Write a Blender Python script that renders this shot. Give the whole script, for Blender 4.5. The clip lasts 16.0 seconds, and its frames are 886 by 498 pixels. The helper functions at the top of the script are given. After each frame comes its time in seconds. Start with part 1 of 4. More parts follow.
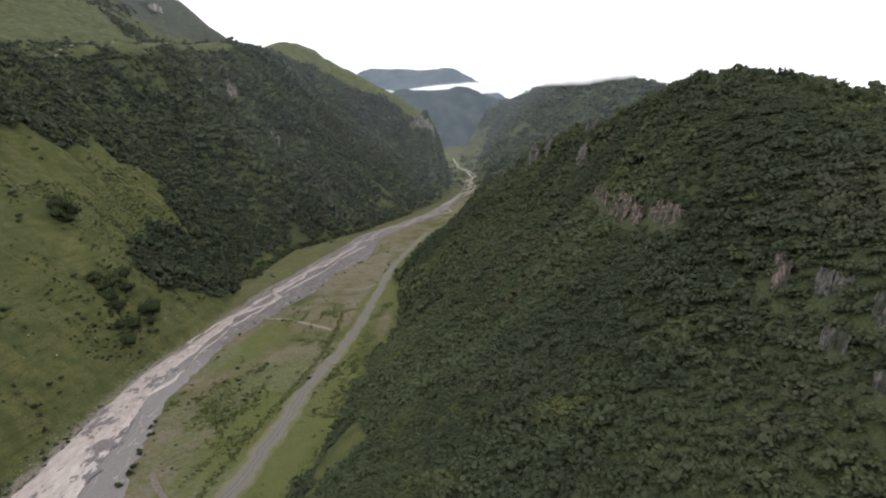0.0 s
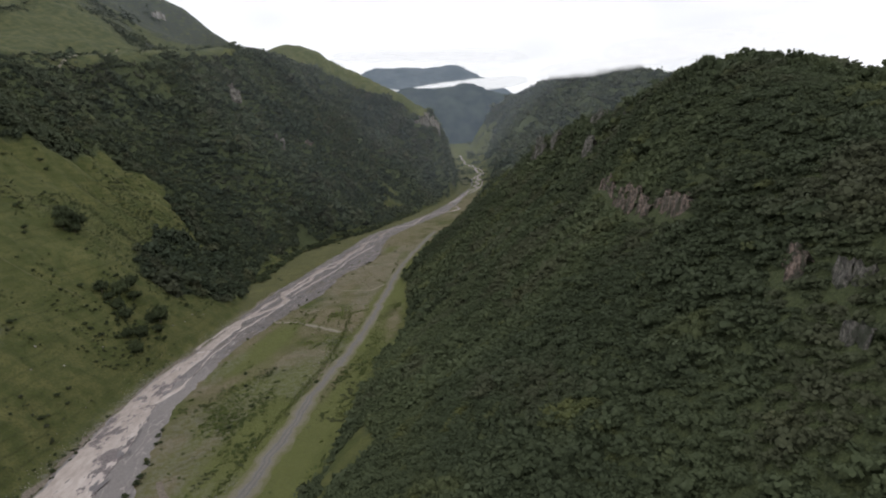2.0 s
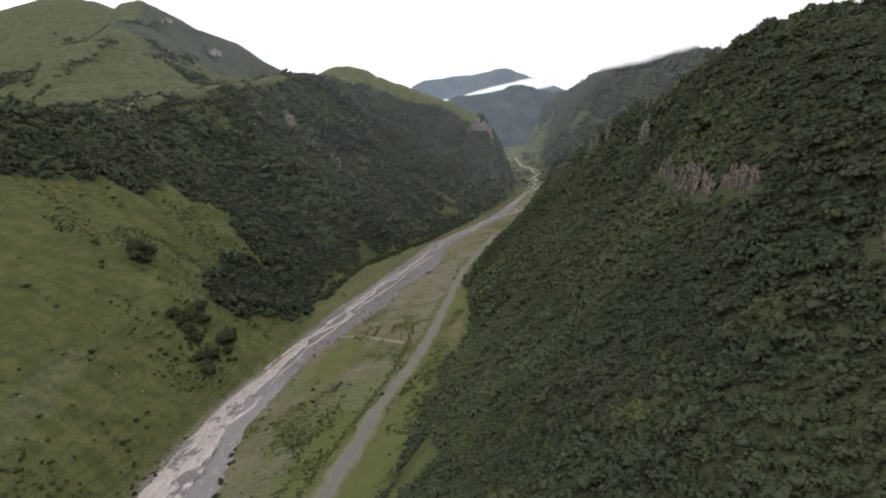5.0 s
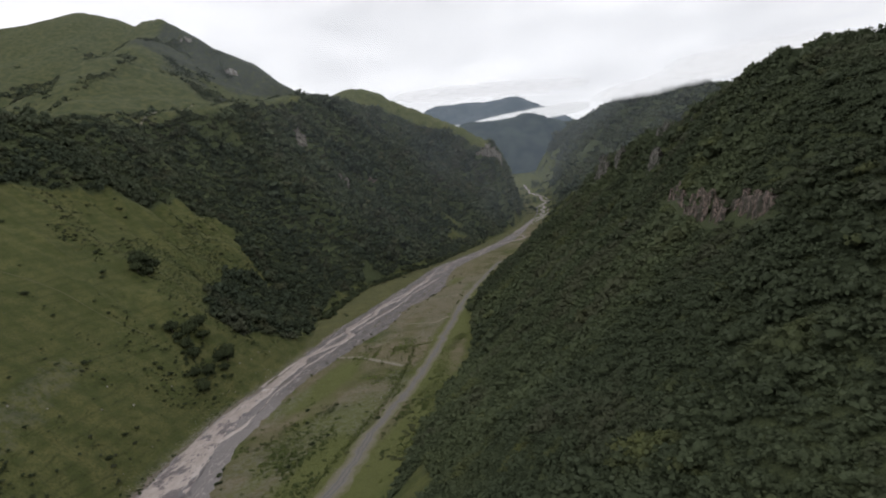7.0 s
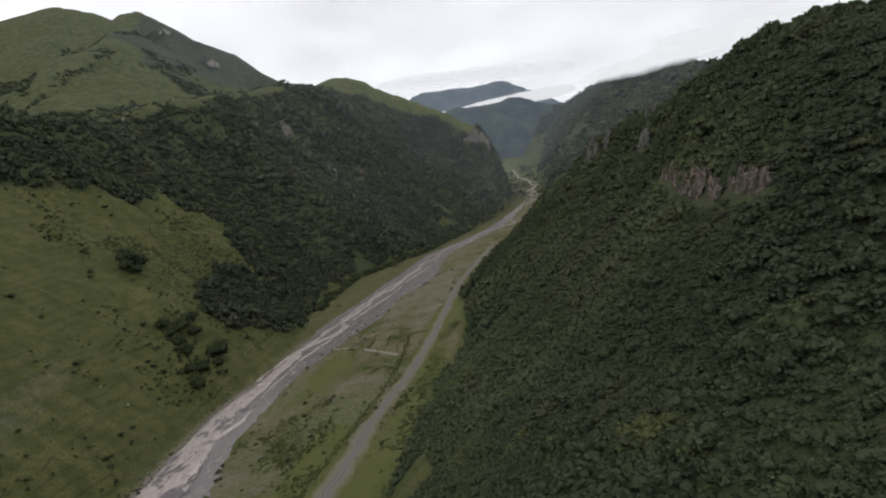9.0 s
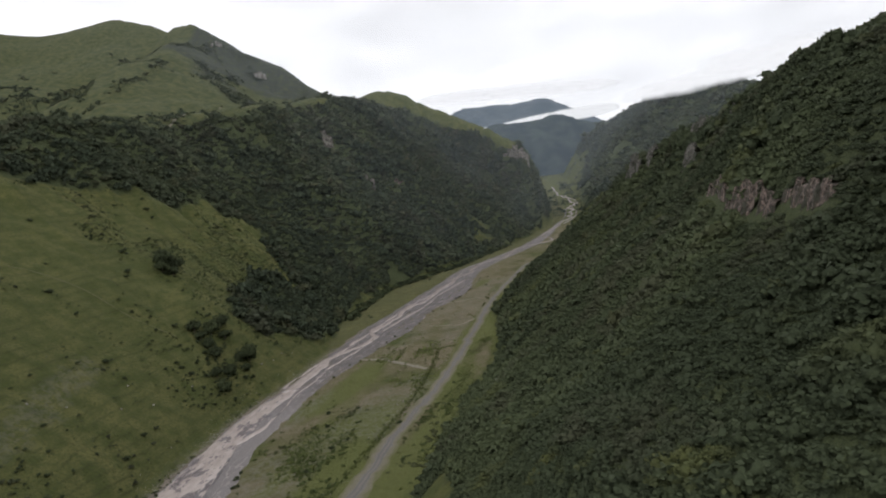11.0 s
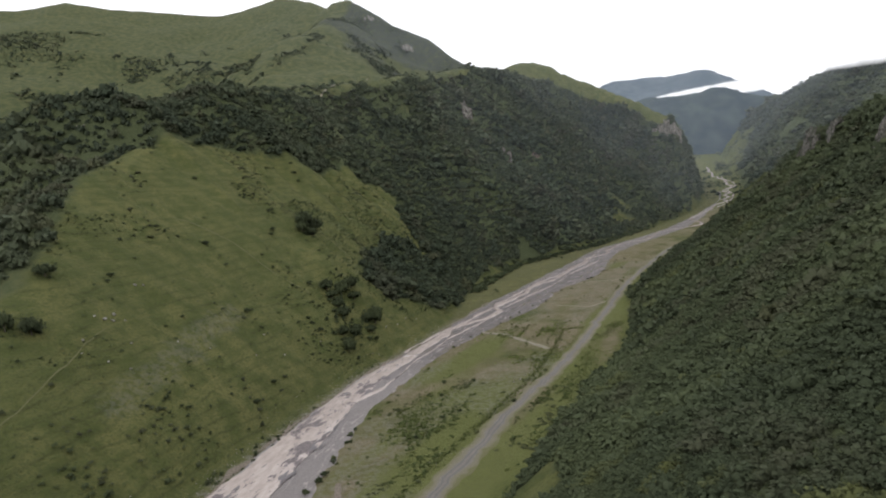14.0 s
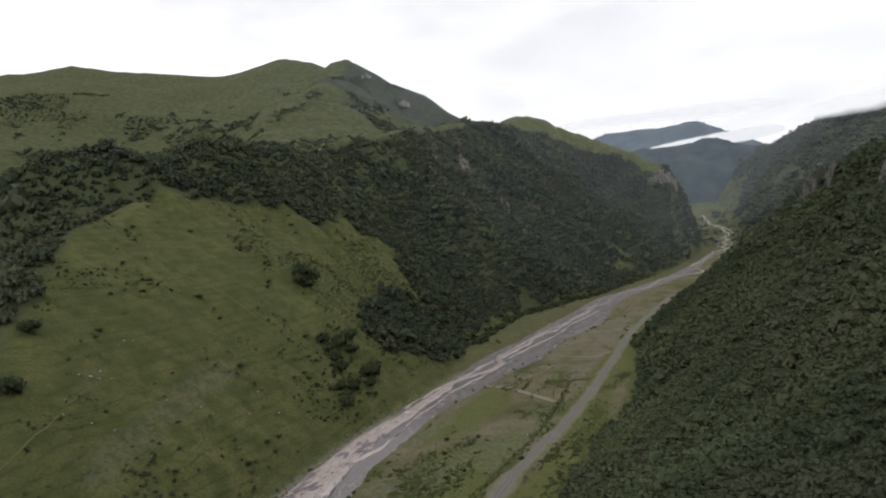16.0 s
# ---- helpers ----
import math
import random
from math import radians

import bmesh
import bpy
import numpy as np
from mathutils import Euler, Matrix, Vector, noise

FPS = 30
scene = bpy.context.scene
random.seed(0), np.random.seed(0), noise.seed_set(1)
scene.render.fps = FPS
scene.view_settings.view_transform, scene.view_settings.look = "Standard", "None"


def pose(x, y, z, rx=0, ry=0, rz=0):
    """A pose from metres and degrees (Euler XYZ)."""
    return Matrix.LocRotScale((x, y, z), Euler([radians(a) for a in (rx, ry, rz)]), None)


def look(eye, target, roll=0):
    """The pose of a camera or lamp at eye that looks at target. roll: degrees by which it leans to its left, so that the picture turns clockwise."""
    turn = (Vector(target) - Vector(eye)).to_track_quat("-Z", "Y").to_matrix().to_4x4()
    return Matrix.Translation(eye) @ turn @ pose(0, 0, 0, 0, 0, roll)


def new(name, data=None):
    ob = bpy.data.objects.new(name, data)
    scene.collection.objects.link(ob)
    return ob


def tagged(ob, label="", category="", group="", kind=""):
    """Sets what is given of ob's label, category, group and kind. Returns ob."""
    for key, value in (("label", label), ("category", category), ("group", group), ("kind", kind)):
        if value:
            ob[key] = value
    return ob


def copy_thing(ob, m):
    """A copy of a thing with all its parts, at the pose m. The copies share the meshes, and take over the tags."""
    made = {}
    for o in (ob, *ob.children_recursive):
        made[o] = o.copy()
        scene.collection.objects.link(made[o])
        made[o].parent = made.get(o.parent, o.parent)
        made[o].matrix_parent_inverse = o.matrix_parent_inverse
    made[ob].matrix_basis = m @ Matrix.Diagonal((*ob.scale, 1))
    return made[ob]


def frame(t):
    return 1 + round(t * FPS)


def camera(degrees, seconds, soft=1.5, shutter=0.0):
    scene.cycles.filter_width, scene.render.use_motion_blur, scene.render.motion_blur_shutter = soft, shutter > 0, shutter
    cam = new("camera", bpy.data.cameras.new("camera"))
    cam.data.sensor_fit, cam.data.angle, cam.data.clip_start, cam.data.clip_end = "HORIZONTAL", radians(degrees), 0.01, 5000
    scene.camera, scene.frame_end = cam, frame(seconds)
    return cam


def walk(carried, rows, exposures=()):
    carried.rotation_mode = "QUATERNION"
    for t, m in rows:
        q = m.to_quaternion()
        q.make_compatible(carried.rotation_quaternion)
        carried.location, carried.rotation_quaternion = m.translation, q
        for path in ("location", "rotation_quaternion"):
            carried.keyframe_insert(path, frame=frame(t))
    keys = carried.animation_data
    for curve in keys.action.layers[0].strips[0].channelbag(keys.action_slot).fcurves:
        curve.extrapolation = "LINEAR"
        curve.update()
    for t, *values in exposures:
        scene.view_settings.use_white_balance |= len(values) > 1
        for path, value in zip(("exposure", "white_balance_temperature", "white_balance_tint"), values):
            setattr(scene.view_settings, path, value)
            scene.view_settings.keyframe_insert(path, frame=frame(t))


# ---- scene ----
EXPOSURES = [(0.0, 0.4), (1.0, 0.05), (1.6, 0.0), (2.5, 0.15), (3.2, 0.35), (4.5, 0.35), (6.8, -0.15), (8.2, -0.25), (10.5, -0.04), (11.5, -0.12), (12.5, -0.18), (13.0, 0.2), (13.5, 0.3), (14.0, 0.35), (14.5, 0.12), (15.0, 0.13), (15.5, 0.13), (16.0, -0.03)]
# camera: a glider's slow, rocking pass up the valley
cam = camera(76.00, 16.0, soft=2.0)
PATH = [
    (0.0, pose(-13.54, -21.59, 158.89, 81.17, 1.19, -7.98)),
    (0.5, pose(-11.81, -19.40, 158.15, 82.51, 3.64, -5.87)),
    (1.0, pose(-10.44, -17.64, 157.79, 82.91, 3.43, -3.91)),
    (1.5, pose(-9.58, -16.52, 157.95, 81.54, 0.27, -4.51)),
    (2.0, pose(-8.87, -15.78, 158.22, 80.97, 3.09, -7.21)),
    (2.5, pose(-7.95, -14.57, 158.31, 79.47, 2.39, -6.54)),
    (3.0, pose(-6.72, -12.94, 157.93, 80.22, 5.24, -3.71)),
    (3.5, pose(-5.52, -11.38, 157.27, 80.46, 5.86, -2.73)),
    (4.0, pose(-4.57, -9.99, 156.34, 80.88, 9.95, -4.46)),
    (4.5, pose(-3.66, -8.49, 155.10, 81.00, 8.94, -3.70)),
    (4.7, pose(-3.30, -7.87, 154.56, 81.46, 9.25, -2.39)),
    (6.8, pose(0.30, -0.46, 149.95, 85.13, 5.19, 0.52)),
    (7.0, pose(-0.00, 0.00, 150.00, 84.91, 6.62, -0.59)),
    (7.5, pose(-0.88, 1.07, 150.17, 84.38, 6.23, -2.12)),
    (8.0, pose(-1.54, 1.88, 150.13, 84.57, 12.58, -4.59)),
    (8.2, pose(-1.74, 2.22, 150.09, 84.48, 11.26, -3.17)),
    (10.3, pose(-0.60, 7.70, 149.26, 82.85, 6.21, -2.51)),
    (10.5, pose(-0.08, 9.34, 148.24, 83.92, 7.46, -1.49)),
    (11.0, pose(1.51, 13.76, 145.53, 85.56, 6.68, 2.16)),
    (11.5, pose(3.59, 17.99, 143.28, 86.15, 4.56, 7.00)),
    (12.0, pose(4.89, 21.05, 142.29, 85.42, 2.51, 9.23)),
    (12.5, pose(5.25, 22.98, 142.15, 84.42, 2.70, 8.42)),
    (13.0, pose(5.73, 25.40, 142.16, 82.41, 3.00, 10.50)),
    (13.5, pose(6.52, 28.12, 141.47, 83.02, 2.95, 16.09)),
    (14.0, pose(6.17, 30.44, 140.55, 84.46, 4.34, 16.09)),
    (14.5, pose(4.88, 32.59, 139.94, 85.69, 3.36, 13.72)),
    (15.0, pose(4.17, 35.12, 139.87, 84.47, 3.11, 15.17)),
    (15.5, pose(3.30, 37.73, 139.33, 85.16, 2.95, 17.49)),
    (16.0, pose(1.74, 39.93, 137.91, 89.71, 5.17, 15.88)),
]
walk(cam, PATH, exposures=EXPOSURES)

# ---- world and sun: a bright overcast sky ----
world = bpy.data.worlds.new("overcast_sky")
scene.world = world
world.use_nodes = True
wn, wl = world.node_tree.nodes, world.node_tree.links
wn.clear()
w_out = wn.new("ShaderNodeOutputWorld")
w_bg = wn.new("ShaderNodeBackground")
w_sky = wn.new("ShaderNodeTexSky")
w_sky.sky_type = 'NISHITA'
w_sky.sun_disc = False
w_sky.sun_elevation = radians(48)
w_sky.sun_rotation = radians(200)
w_dim = wn.new("ShaderNodeMixRGB")
w_dim.blend_type = 'MULTIPLY'
w_dim.inputs[0].default_value = 1.0
w_dim.inputs[2].default_value = (0.10, 0.10, 0.10, 1)
w_co = wn.new("ShaderNodeTexCoord")
w_map = wn.new("ShaderNodeMapping")
w_map.inputs["Scale"].default_value = (1.0, 1.0, 3.2)
w_noise = wn.new("ShaderNodeTexNoise")
w_noise.inputs["Scale"].default_value = 2.6
w_noise.inputs["Detail"].default_value = 6.0
w_noise.inputs["Roughness"].default_value = 0.55
w_ramp = wn.new("ShaderNodeValToRGB")
w_ramp.color_ramp.elements[0].position = 0.36
w_ramp.color_ramp.elements[0].color = (0.97, 0.975, 1.015, 1)
w_ramp.color_ramp.elements[1].position = 0.62
w_ramp.color_ramp.elements[1].color = (1.26, 1.26, 1.30, 1)
w_mix = wn.new("ShaderNodeMixRGB")
w_mix.inputs[0].default_value = 0.95
wl.new(w_sky.outputs[0], w_dim.inputs[1])
wl.new(w_co.outputs["Generated"], w_map.inputs["Vector"])
wl.new(w_map.outputs[0], w_noise.inputs["Vector"])
wl.new(w_noise.outputs[0], w_ramp.inputs[0])
wl.new(w_dim.outputs[0], w_mix.inputs[1])
wl.new(w_ramp.outputs[0], w_mix.inputs[2])
wl.new(w_mix.outputs[0], w_bg.inputs[0])
w_bg.inputs[1].default_value = 1.0
wl.new(w_bg.outputs[0], w_out.inputs[0])

sun_data = bpy.data.lights.new("sun", 'SUN')
sun_data.energy = 0.35
sun_data.angle = radians(25)
sun_data.color = (1.0, 0.98, 0.94)
sun = new("sun", sun_data)
sun.matrix_world = look((0, 0, 900), (250, 700, 0))

# ---- materials ----
def shader(name):
    m = bpy.data.materials.new(name)
    m.use_nodes = True
    nt = m.node_tree
    return m, nt.nodes, nt.links, nt.nodes["Principled BSDF"]


def noise_node(n, l, scale, detail=5.0, rough=0.6, vector=None):
    t = n.new("ShaderNodeTexNoise")
    t.inputs["Scale"].default_value, t.inputs["Detail"].default_value, t.inputs["Roughness"].default_value = scale, detail, rough
    if vector is not None:
        l.new(vector, t.inputs["Vector"])
    return t.outputs[0]


def ramp(n, l, fac, stops):
    r = n.new("ShaderNodeValToRGB")
    e = r.color_ramp.elements
    while len(e) < len(stops):
        e.new(0.5)
    for k, (p, c) in enumerate(stops):
        e[k].position, e[k].color = p, (*c, 1) if len(c) == 3 else c
    l.new(fac, r.inputs[0])
    return r.outputs[0]


def mix(n, l, fac, a, b, blend='MIX'):
    x = n.new("ShaderNodeMixRGB")
    x.blend_type = blend
    for k, v in enumerate((fac, a, b)):
        if isinstance(v, (int, float)):
            x.inputs[k].default_value = v
        elif isinstance(v, tuple):
            x.inputs[k].default_value = (*v, 1)
        else:
            l.new(v, x.inputs[k])
    return x.outputs[0]


def calc(n, l, op, a, b=0.0, clamp=False):
    x = n.new("ShaderNodeMath")
    x.operation, x.use_clamp = op, clamp
    for k, v in enumerate((a, b)):
        if isinstance(v, (int, float)):
            x.inputs[k].default_value = v
        else:
            l.new(v, x.inputs[k])
    return x.outputs[0]


def attr(n, name):
    a = n.new("ShaderNodeAttribute")
    a.attribute_name = name
    return a.outputs["Fac"]


def bump(n, l, bsdf, height, strength, distance):
    b = n.new("ShaderNodeBump")
    b.inputs["Strength"].default_value, b.inputs["Distance"].default_value = strength, distance
    l.new(height, b.inputs["Height"])
    l.new(b.outputs[0], bsdf.inputs["Normal"])


def place(n):
    return n.new("ShaderNodeNewGeometry").outputs["Position"]


def ground_material():
    m, n, l, b = shader("mountain_grass")
    p = place(n)
    big = noise_node(n, l, 0.012, 4, 0.55, p)
    mid = noise_node(n, l, 0.07, 5, 0.6, p)
    fine = noise_node(n, l, 0.6, 5, 0.7, p)
    grass = mix(n, l, ramp(n, l, big, [(0.36, (0, 0, 0)), (0.62, (1, 1, 1))]), (0.082, 0.090, 0.031), (0.116, 0.116, 0.042))
    grass = mix(n, l, ramp(n, l, mid, [(0.40, (0, 0, 0)), (0.62, (1, 1, 1))]), grass, (0.060, 0.072, 0.022))
    grass = mix(n, l, ramp(n, l, fine, [(0.46, (0, 0, 0)), (0.66, (0.8, 0.8, 0.8))]), grass, (0.046, 0.056, 0.022))
    # narrow level terraces trodden by cattle
    sep = n.new("ShaderNodeSeparateXYZ")
    l.new(p, sep.inputs[0])
    wob = calc(n, l, 'MULTIPLY', noise_node(n, l, 0.02, 3, 0.5, p), 14.0)
    lev = calc(n, l, 'SINE', calc(n, l, 'MULTIPLY', calc(n, l, 'ADD', sep.outputs[2], wob), 1.05))
    steps = calc(n, l, 'MULTIPLY', calc(n, l, 'MULTIPLY', calc(n, l, 'POWER', calc(n, l, 'MAXIMUM', lev, 0.0), 4.0), attr(n, "pasture")),
                 ramp(n, l, noise_node(n, l, 0.03, 5, 0.65, p), [(0.40, (0, 0, 0)), (0.62, (0.55, 0.55, 0.55))]))
    grass = mix(n, l, steps, grass, (0.042, 0.047, 0.018))
    tread = calc(n, l, 'MULTIPLY', calc(n, l, 'POWER', calc(n, l, 'MAXIMUM', calc(n, l, 'MULTIPLY', lev, -1.0), 0.0), 6.0), calc(n, l, 'MULTIPLY', attr(n, "pasture"), 0.12))
    grass = mix(n, l, tread, grass, (0.125, 0.118, 0.046))
    alpine = mix(n, l, ramp(n, l, mid, [(0.38, (0, 0, 0)), (0.62, (1, 1, 1))]), (0.048, 0.060, 0.026), (0.086, 0.091, 0.040))
    grass = mix(n, l, attr(n, "alpine"), grass, alpine)
    dryfac = calc(n, l, 'MULTIPLY', attr(n, "dry"), ramp(n, l, mid, [(0.30, (0.35, 0.35, 0.35)), (0.58, (1, 1, 1))]), True)
    dry = mix(n, l, ramp(n, l, fine, [(0.35, (0, 0, 0)), (0.65, (1, 1, 1))]), (0.118, 0.104, 0.056), (0.180, 0.152, 0.104))
    col = mix(n, l, dryfac, grass, dry)
    lush = mix(n, l, mid, (0.074, 0.088, 0.029), (0.138, 0.148, 0.048))
    col = mix(n, l, calc(n, l, 'MULTIPLY', attr(n, "lush"), ramp(n, l, fine, [(0.3, (1, 1, 1)), (0.75, (0.3, 0.3, 0.3))])), col, lush)
    stony = calc(n, l, 'MULTIPLY', attr(n, "stony"), ramp(n, l, noise_node(n, l, 0.25, 6, 0.72, p), [(0.44, (0, 0, 0)), (0.56, (1, 1, 1))]), True)
    stone = mix(n, l, fine, (0.13, 0.12, 0.105), (0.27, 0.25, 0.23))
    col = mix(n, l, stony, col, stone)
    wood = mix(n, l, ramp(n, l, noise_node(n, l, 1.1, 6, 0.8, p), [(0.40, (0, 0, 0)), (0.60, (1, 1, 1))]), (0.040, 0.050, 0.024), (0.074, 0.088, 0.040))
    col = mix(n, l, attr(n, "wood"), col, wood)
    rockf = calc(n, l, 'MULTIPLY', attr(n, "rock"), ramp(n, l, noise_node(n, l, 0.09, 6, 0.65, p), [(0.36, (0, 0, 0)), (0.50, (1, 1, 1))]), True)
    col = mix(n, l, rockf, col, mix(n, l, fine, (0.026, 0.033, 0.024), (0.066, 0.072, 0.058)))
    l.new(col, b.inputs["Base Color"])
    b.inputs["Roughness"].default_value = 0.95
    b.inputs["Specular IOR Level"].default_value = 0.15
    bump(n, l, b, calc(n, l, 'ADD', calc(n, l, 'ADD', calc(n, l, 'MULTIPLY', mid, 2.0), fine), calc(n, l, 'MULTIPLY', steps, 0.3)), 0.9, 1.2)
    return m


def gravel_material():
    m, n, l, b = shader("river_gravel")
    p = place(n)
    big = noise_node(n, l, 0.05, 5, 0.6, p)
    fine = noise_node(n, l, 0.9, 6, 0.75, p)
    col = mix(n, l, ramp(n, l, big, [(0.38, (0, 0, 0)), (0.62, (1, 1, 1))]), (0.096, 0.083, 0.079), (0.148, 0.128, 0.120))
    col = mix(n, l, ramp(n, l, fine, [(0.35, (0.0, 0.0, 0.0)), (0.7, (0.8, 0.8, 0.8))]), col, (0.110, 0.100, 0.098))
    sep, vec = n.new("ShaderNodeSeparateXYZ"), n.new("ShaderNodeCombineXYZ")
    l.new(p, sep.inputs[0])
    l.new(attr(n, "offset"), vec.inputs[0])
    l.new(calc(n, l, 'MULTIPLY', sep.outputs[1], 0.25), vec.inputs[1])
    bars = ramp(n, l, noise_node(n, l, 0.16, 4, 0.6, vec.outputs[0]), [(0.50, (0, 0, 0)), (0.56, (0.8, 0.8, 0.8))])
    col = mix(n, l, bars, col, mix(n, l, fine, (0.085, 0.078, 0.080), (0.165, 0.150, 0.148)))
    silt = ramp(n, l, noise_node(n, l, 0.11, 4, 0.6, vec.outputs[0]), [(0.56, (0, 0, 0)), (0.64, (0.7, 0.7, 0.7))])
    col = mix(n, l, silt, col, (0.135, 0.115, 0.09))
    near = mix(n, l, ramp(n, l, fine, [(0.35, (0, 0, 0)), (0.65, (1, 1, 1))]), (0.165, 0.150, 0.147), (0.270, 0.246, 0.238))
    col = mix(n, l, calc(n, l, 'MULTIPLY', attr(n, "broad"), 0.75), col, near)
    runnel = calc(n, l, 'ABSOLUTE', calc(n, l, 'SUBTRACT', noise_node(n, l, 0.075, 3, 0.55, vec.outputs[0]), 0.5))
    wet = ramp(n, l, runnel, [(0.003, (0.6, 0.6, 0.6)), (0.007, (0, 0, 0))])
    col = mix(n, l, wet, col, (0.33, 0.285, 0.262))
    l.new(col, b.inputs["Base Color"])
    l.new(mix(n, l, wet, (0.85, 0.85, 0.85), (0.2, 0.2, 0.2)), b.inputs["Roughness"])
    bump(n, l, b, calc(n, l, 'ADD', fine, big), 0.8, 0.8)
    return m


def bar_material():
    m, n, l, b = shader("wet_gravel_bar")
    p = place(n)
    fine = noise_node(n, l, 0.7, 6, 0.75, p)
    l.new(mix(n, l, fine, (0.105, 0.096, 0.100), (0.185, 0.170, 0.172)), b.inputs["Base Color"])
    b.inputs["Roughness"].default_value = 0.8
    bump(n, l, b, fine, 0.8, 0.6)
    return m


def water_material():
    m, n, l, b = shader("silty_water")
    p = place(n)
    mp = n.new("ShaderNodeMapping")
    mp.inputs["Scale"].default_value = (1.0, 0.3, 1.0)
    l.new(p, mp.inputs[0])
    flow = noise_node(n, l, 0.35, 5, 0.65, mp.outputs[0])
    water = mix(n, l, ramp(n, l, flow, [(0.35, (0, 0, 0)), (0.65, (1, 1, 1))]), (0.340, 0.290, 0.265), (0.450, 0.392, 0.362))
    sep, vec = n.new("ShaderNodeSeparateXYZ"), n.new("ShaderNodeCombineXYZ")
    l.new(p, sep.inputs[0])
    l.new(attr(n, "offset"), vec.inputs[0])
    l.new(calc(n, l, 'MULTIPLY', sep.outputs[1], 0.42), vec.inputs[1])
    shape = calc(n, l, 'ADD', noise_node(n, l, 0.15, 8, 0.72, vec.outputs[0]), calc(n, l, 'MULTIPLY', calc(n, l, 'SUBTRACT', noise_node(n, l, 0.045, 2, 0.5, vec.outputs[0]), 0.5), 0.6))
    shoal = calc(n, l, 'MULTIPLY', ramp(n, l, shape, [(0.555, (0, 0, 0)), (0.575, (1, 1, 1))]), attr(n, "broad"))
    l.new(mix(n, l, shoal, water, mix(n, l, ramp(n, l, noise_node(n, l, 1.2, 7, 0.8, p), [(0.38, (0, 0, 0)), (0.62, (1, 1, 1))]), (0.070, 0.060, 0.064), (0.215, 0.186, 0.184))), b.inputs["Base Color"])
    l.new(mix(n, l, shoal, (0.14, 0.14, 0.14), (0.8, 0.8, 0.8)), b.inputs["Roughness"])
    b.inputs["Roughness"].default_value = 0.14
    b.inputs["IOR"].default_value = 1.33
    bump(n, l, b, flow, 0.35, 0.5)
    return m


def road_material():
    m, n, l, b = shader("gravel_road")
    p = place(n)
    u = attr(n, "across")
    fine = noise_node(n, l, 0.9, 6, 0.75, p)
    mid = noise_node(n, l, 0.13, 5, 0.65, p)
    wide = noise_node(n, l, 0.03, 3, 0.5, p)
    core = mix(n, l, ramp(n, l, fine, [(0.32, (0, 0, 0)), (0.68, (1, 1, 1))]), (0.100, 0.093, 0.085), (0.182, 0.166, 0.148))
    side = mix(n, l, fine, (0.095, 0.090, 0.052), (0.175, 0.156, 0.112))
    turf = mix(n, l, fine, (0.078, 0.082, 0.032), (0.130, 0.122, 0.058))
    off = calc(n, l, 'ADD', calc(n, l, 'SUBTRACT', u, 0.5), calc(n, l, 'MULTIPLY', calc(n, l, 'SUBTRACT', wide, 0.5), 0.35))
    edge = calc(n, l, 'ADD', calc(n, l, 'ABSOLUTE', off), calc(n, l, 'MULTIPLY', calc(n, l, 'SUBTRACT', mid, 0.5), 0.55))
    rut = ramp(n, l, calc(n, l, 'ABSOLUTE', calc(n, l, 'SUBTRACT', calc(n, l, 'ABSOLUTE', off), 0.085)), [(0.02, (0.55, 0.55, 0.55)), (0.05, (0, 0, 0))])
    core = mix(n, l, rut, core, (0.085, 0.082, 0.084))
    col = mix(n, l, ramp(n, l, edge, [(0.13, (0, 0, 0)), (0.23, (1, 1, 1))]), core, side)
    col = mix(n, l, ramp(n, l, edge, [(0.30, (0, 0, 0)), (0.38, (1, 1, 1))]), col, turf)
    l.new(col, b.inputs["Base Color"])
    b.inputs["Roughness"].default_value = 0.92
    bump(n, l, b, fine, 0.6, 0.4)
    return m


def path_material(dark=(0.13, 0.12, 0.075), light=(0.25, 0.225, 0.18), name="trodden_track"):
    m, n, l, b = shader(name)
    p = place(n)
    fine = noise_node(n, l, 0.9, 5, 0.7, p)
    l.new(mix(n, l, ramp(n, l, fine, [(0.35, (0, 0, 0)), (0.65, (1, 1, 1))]), dark, light), b.inputs["Base Color"])
    b.inputs["Roughness"].default_value = 0.95
    return m


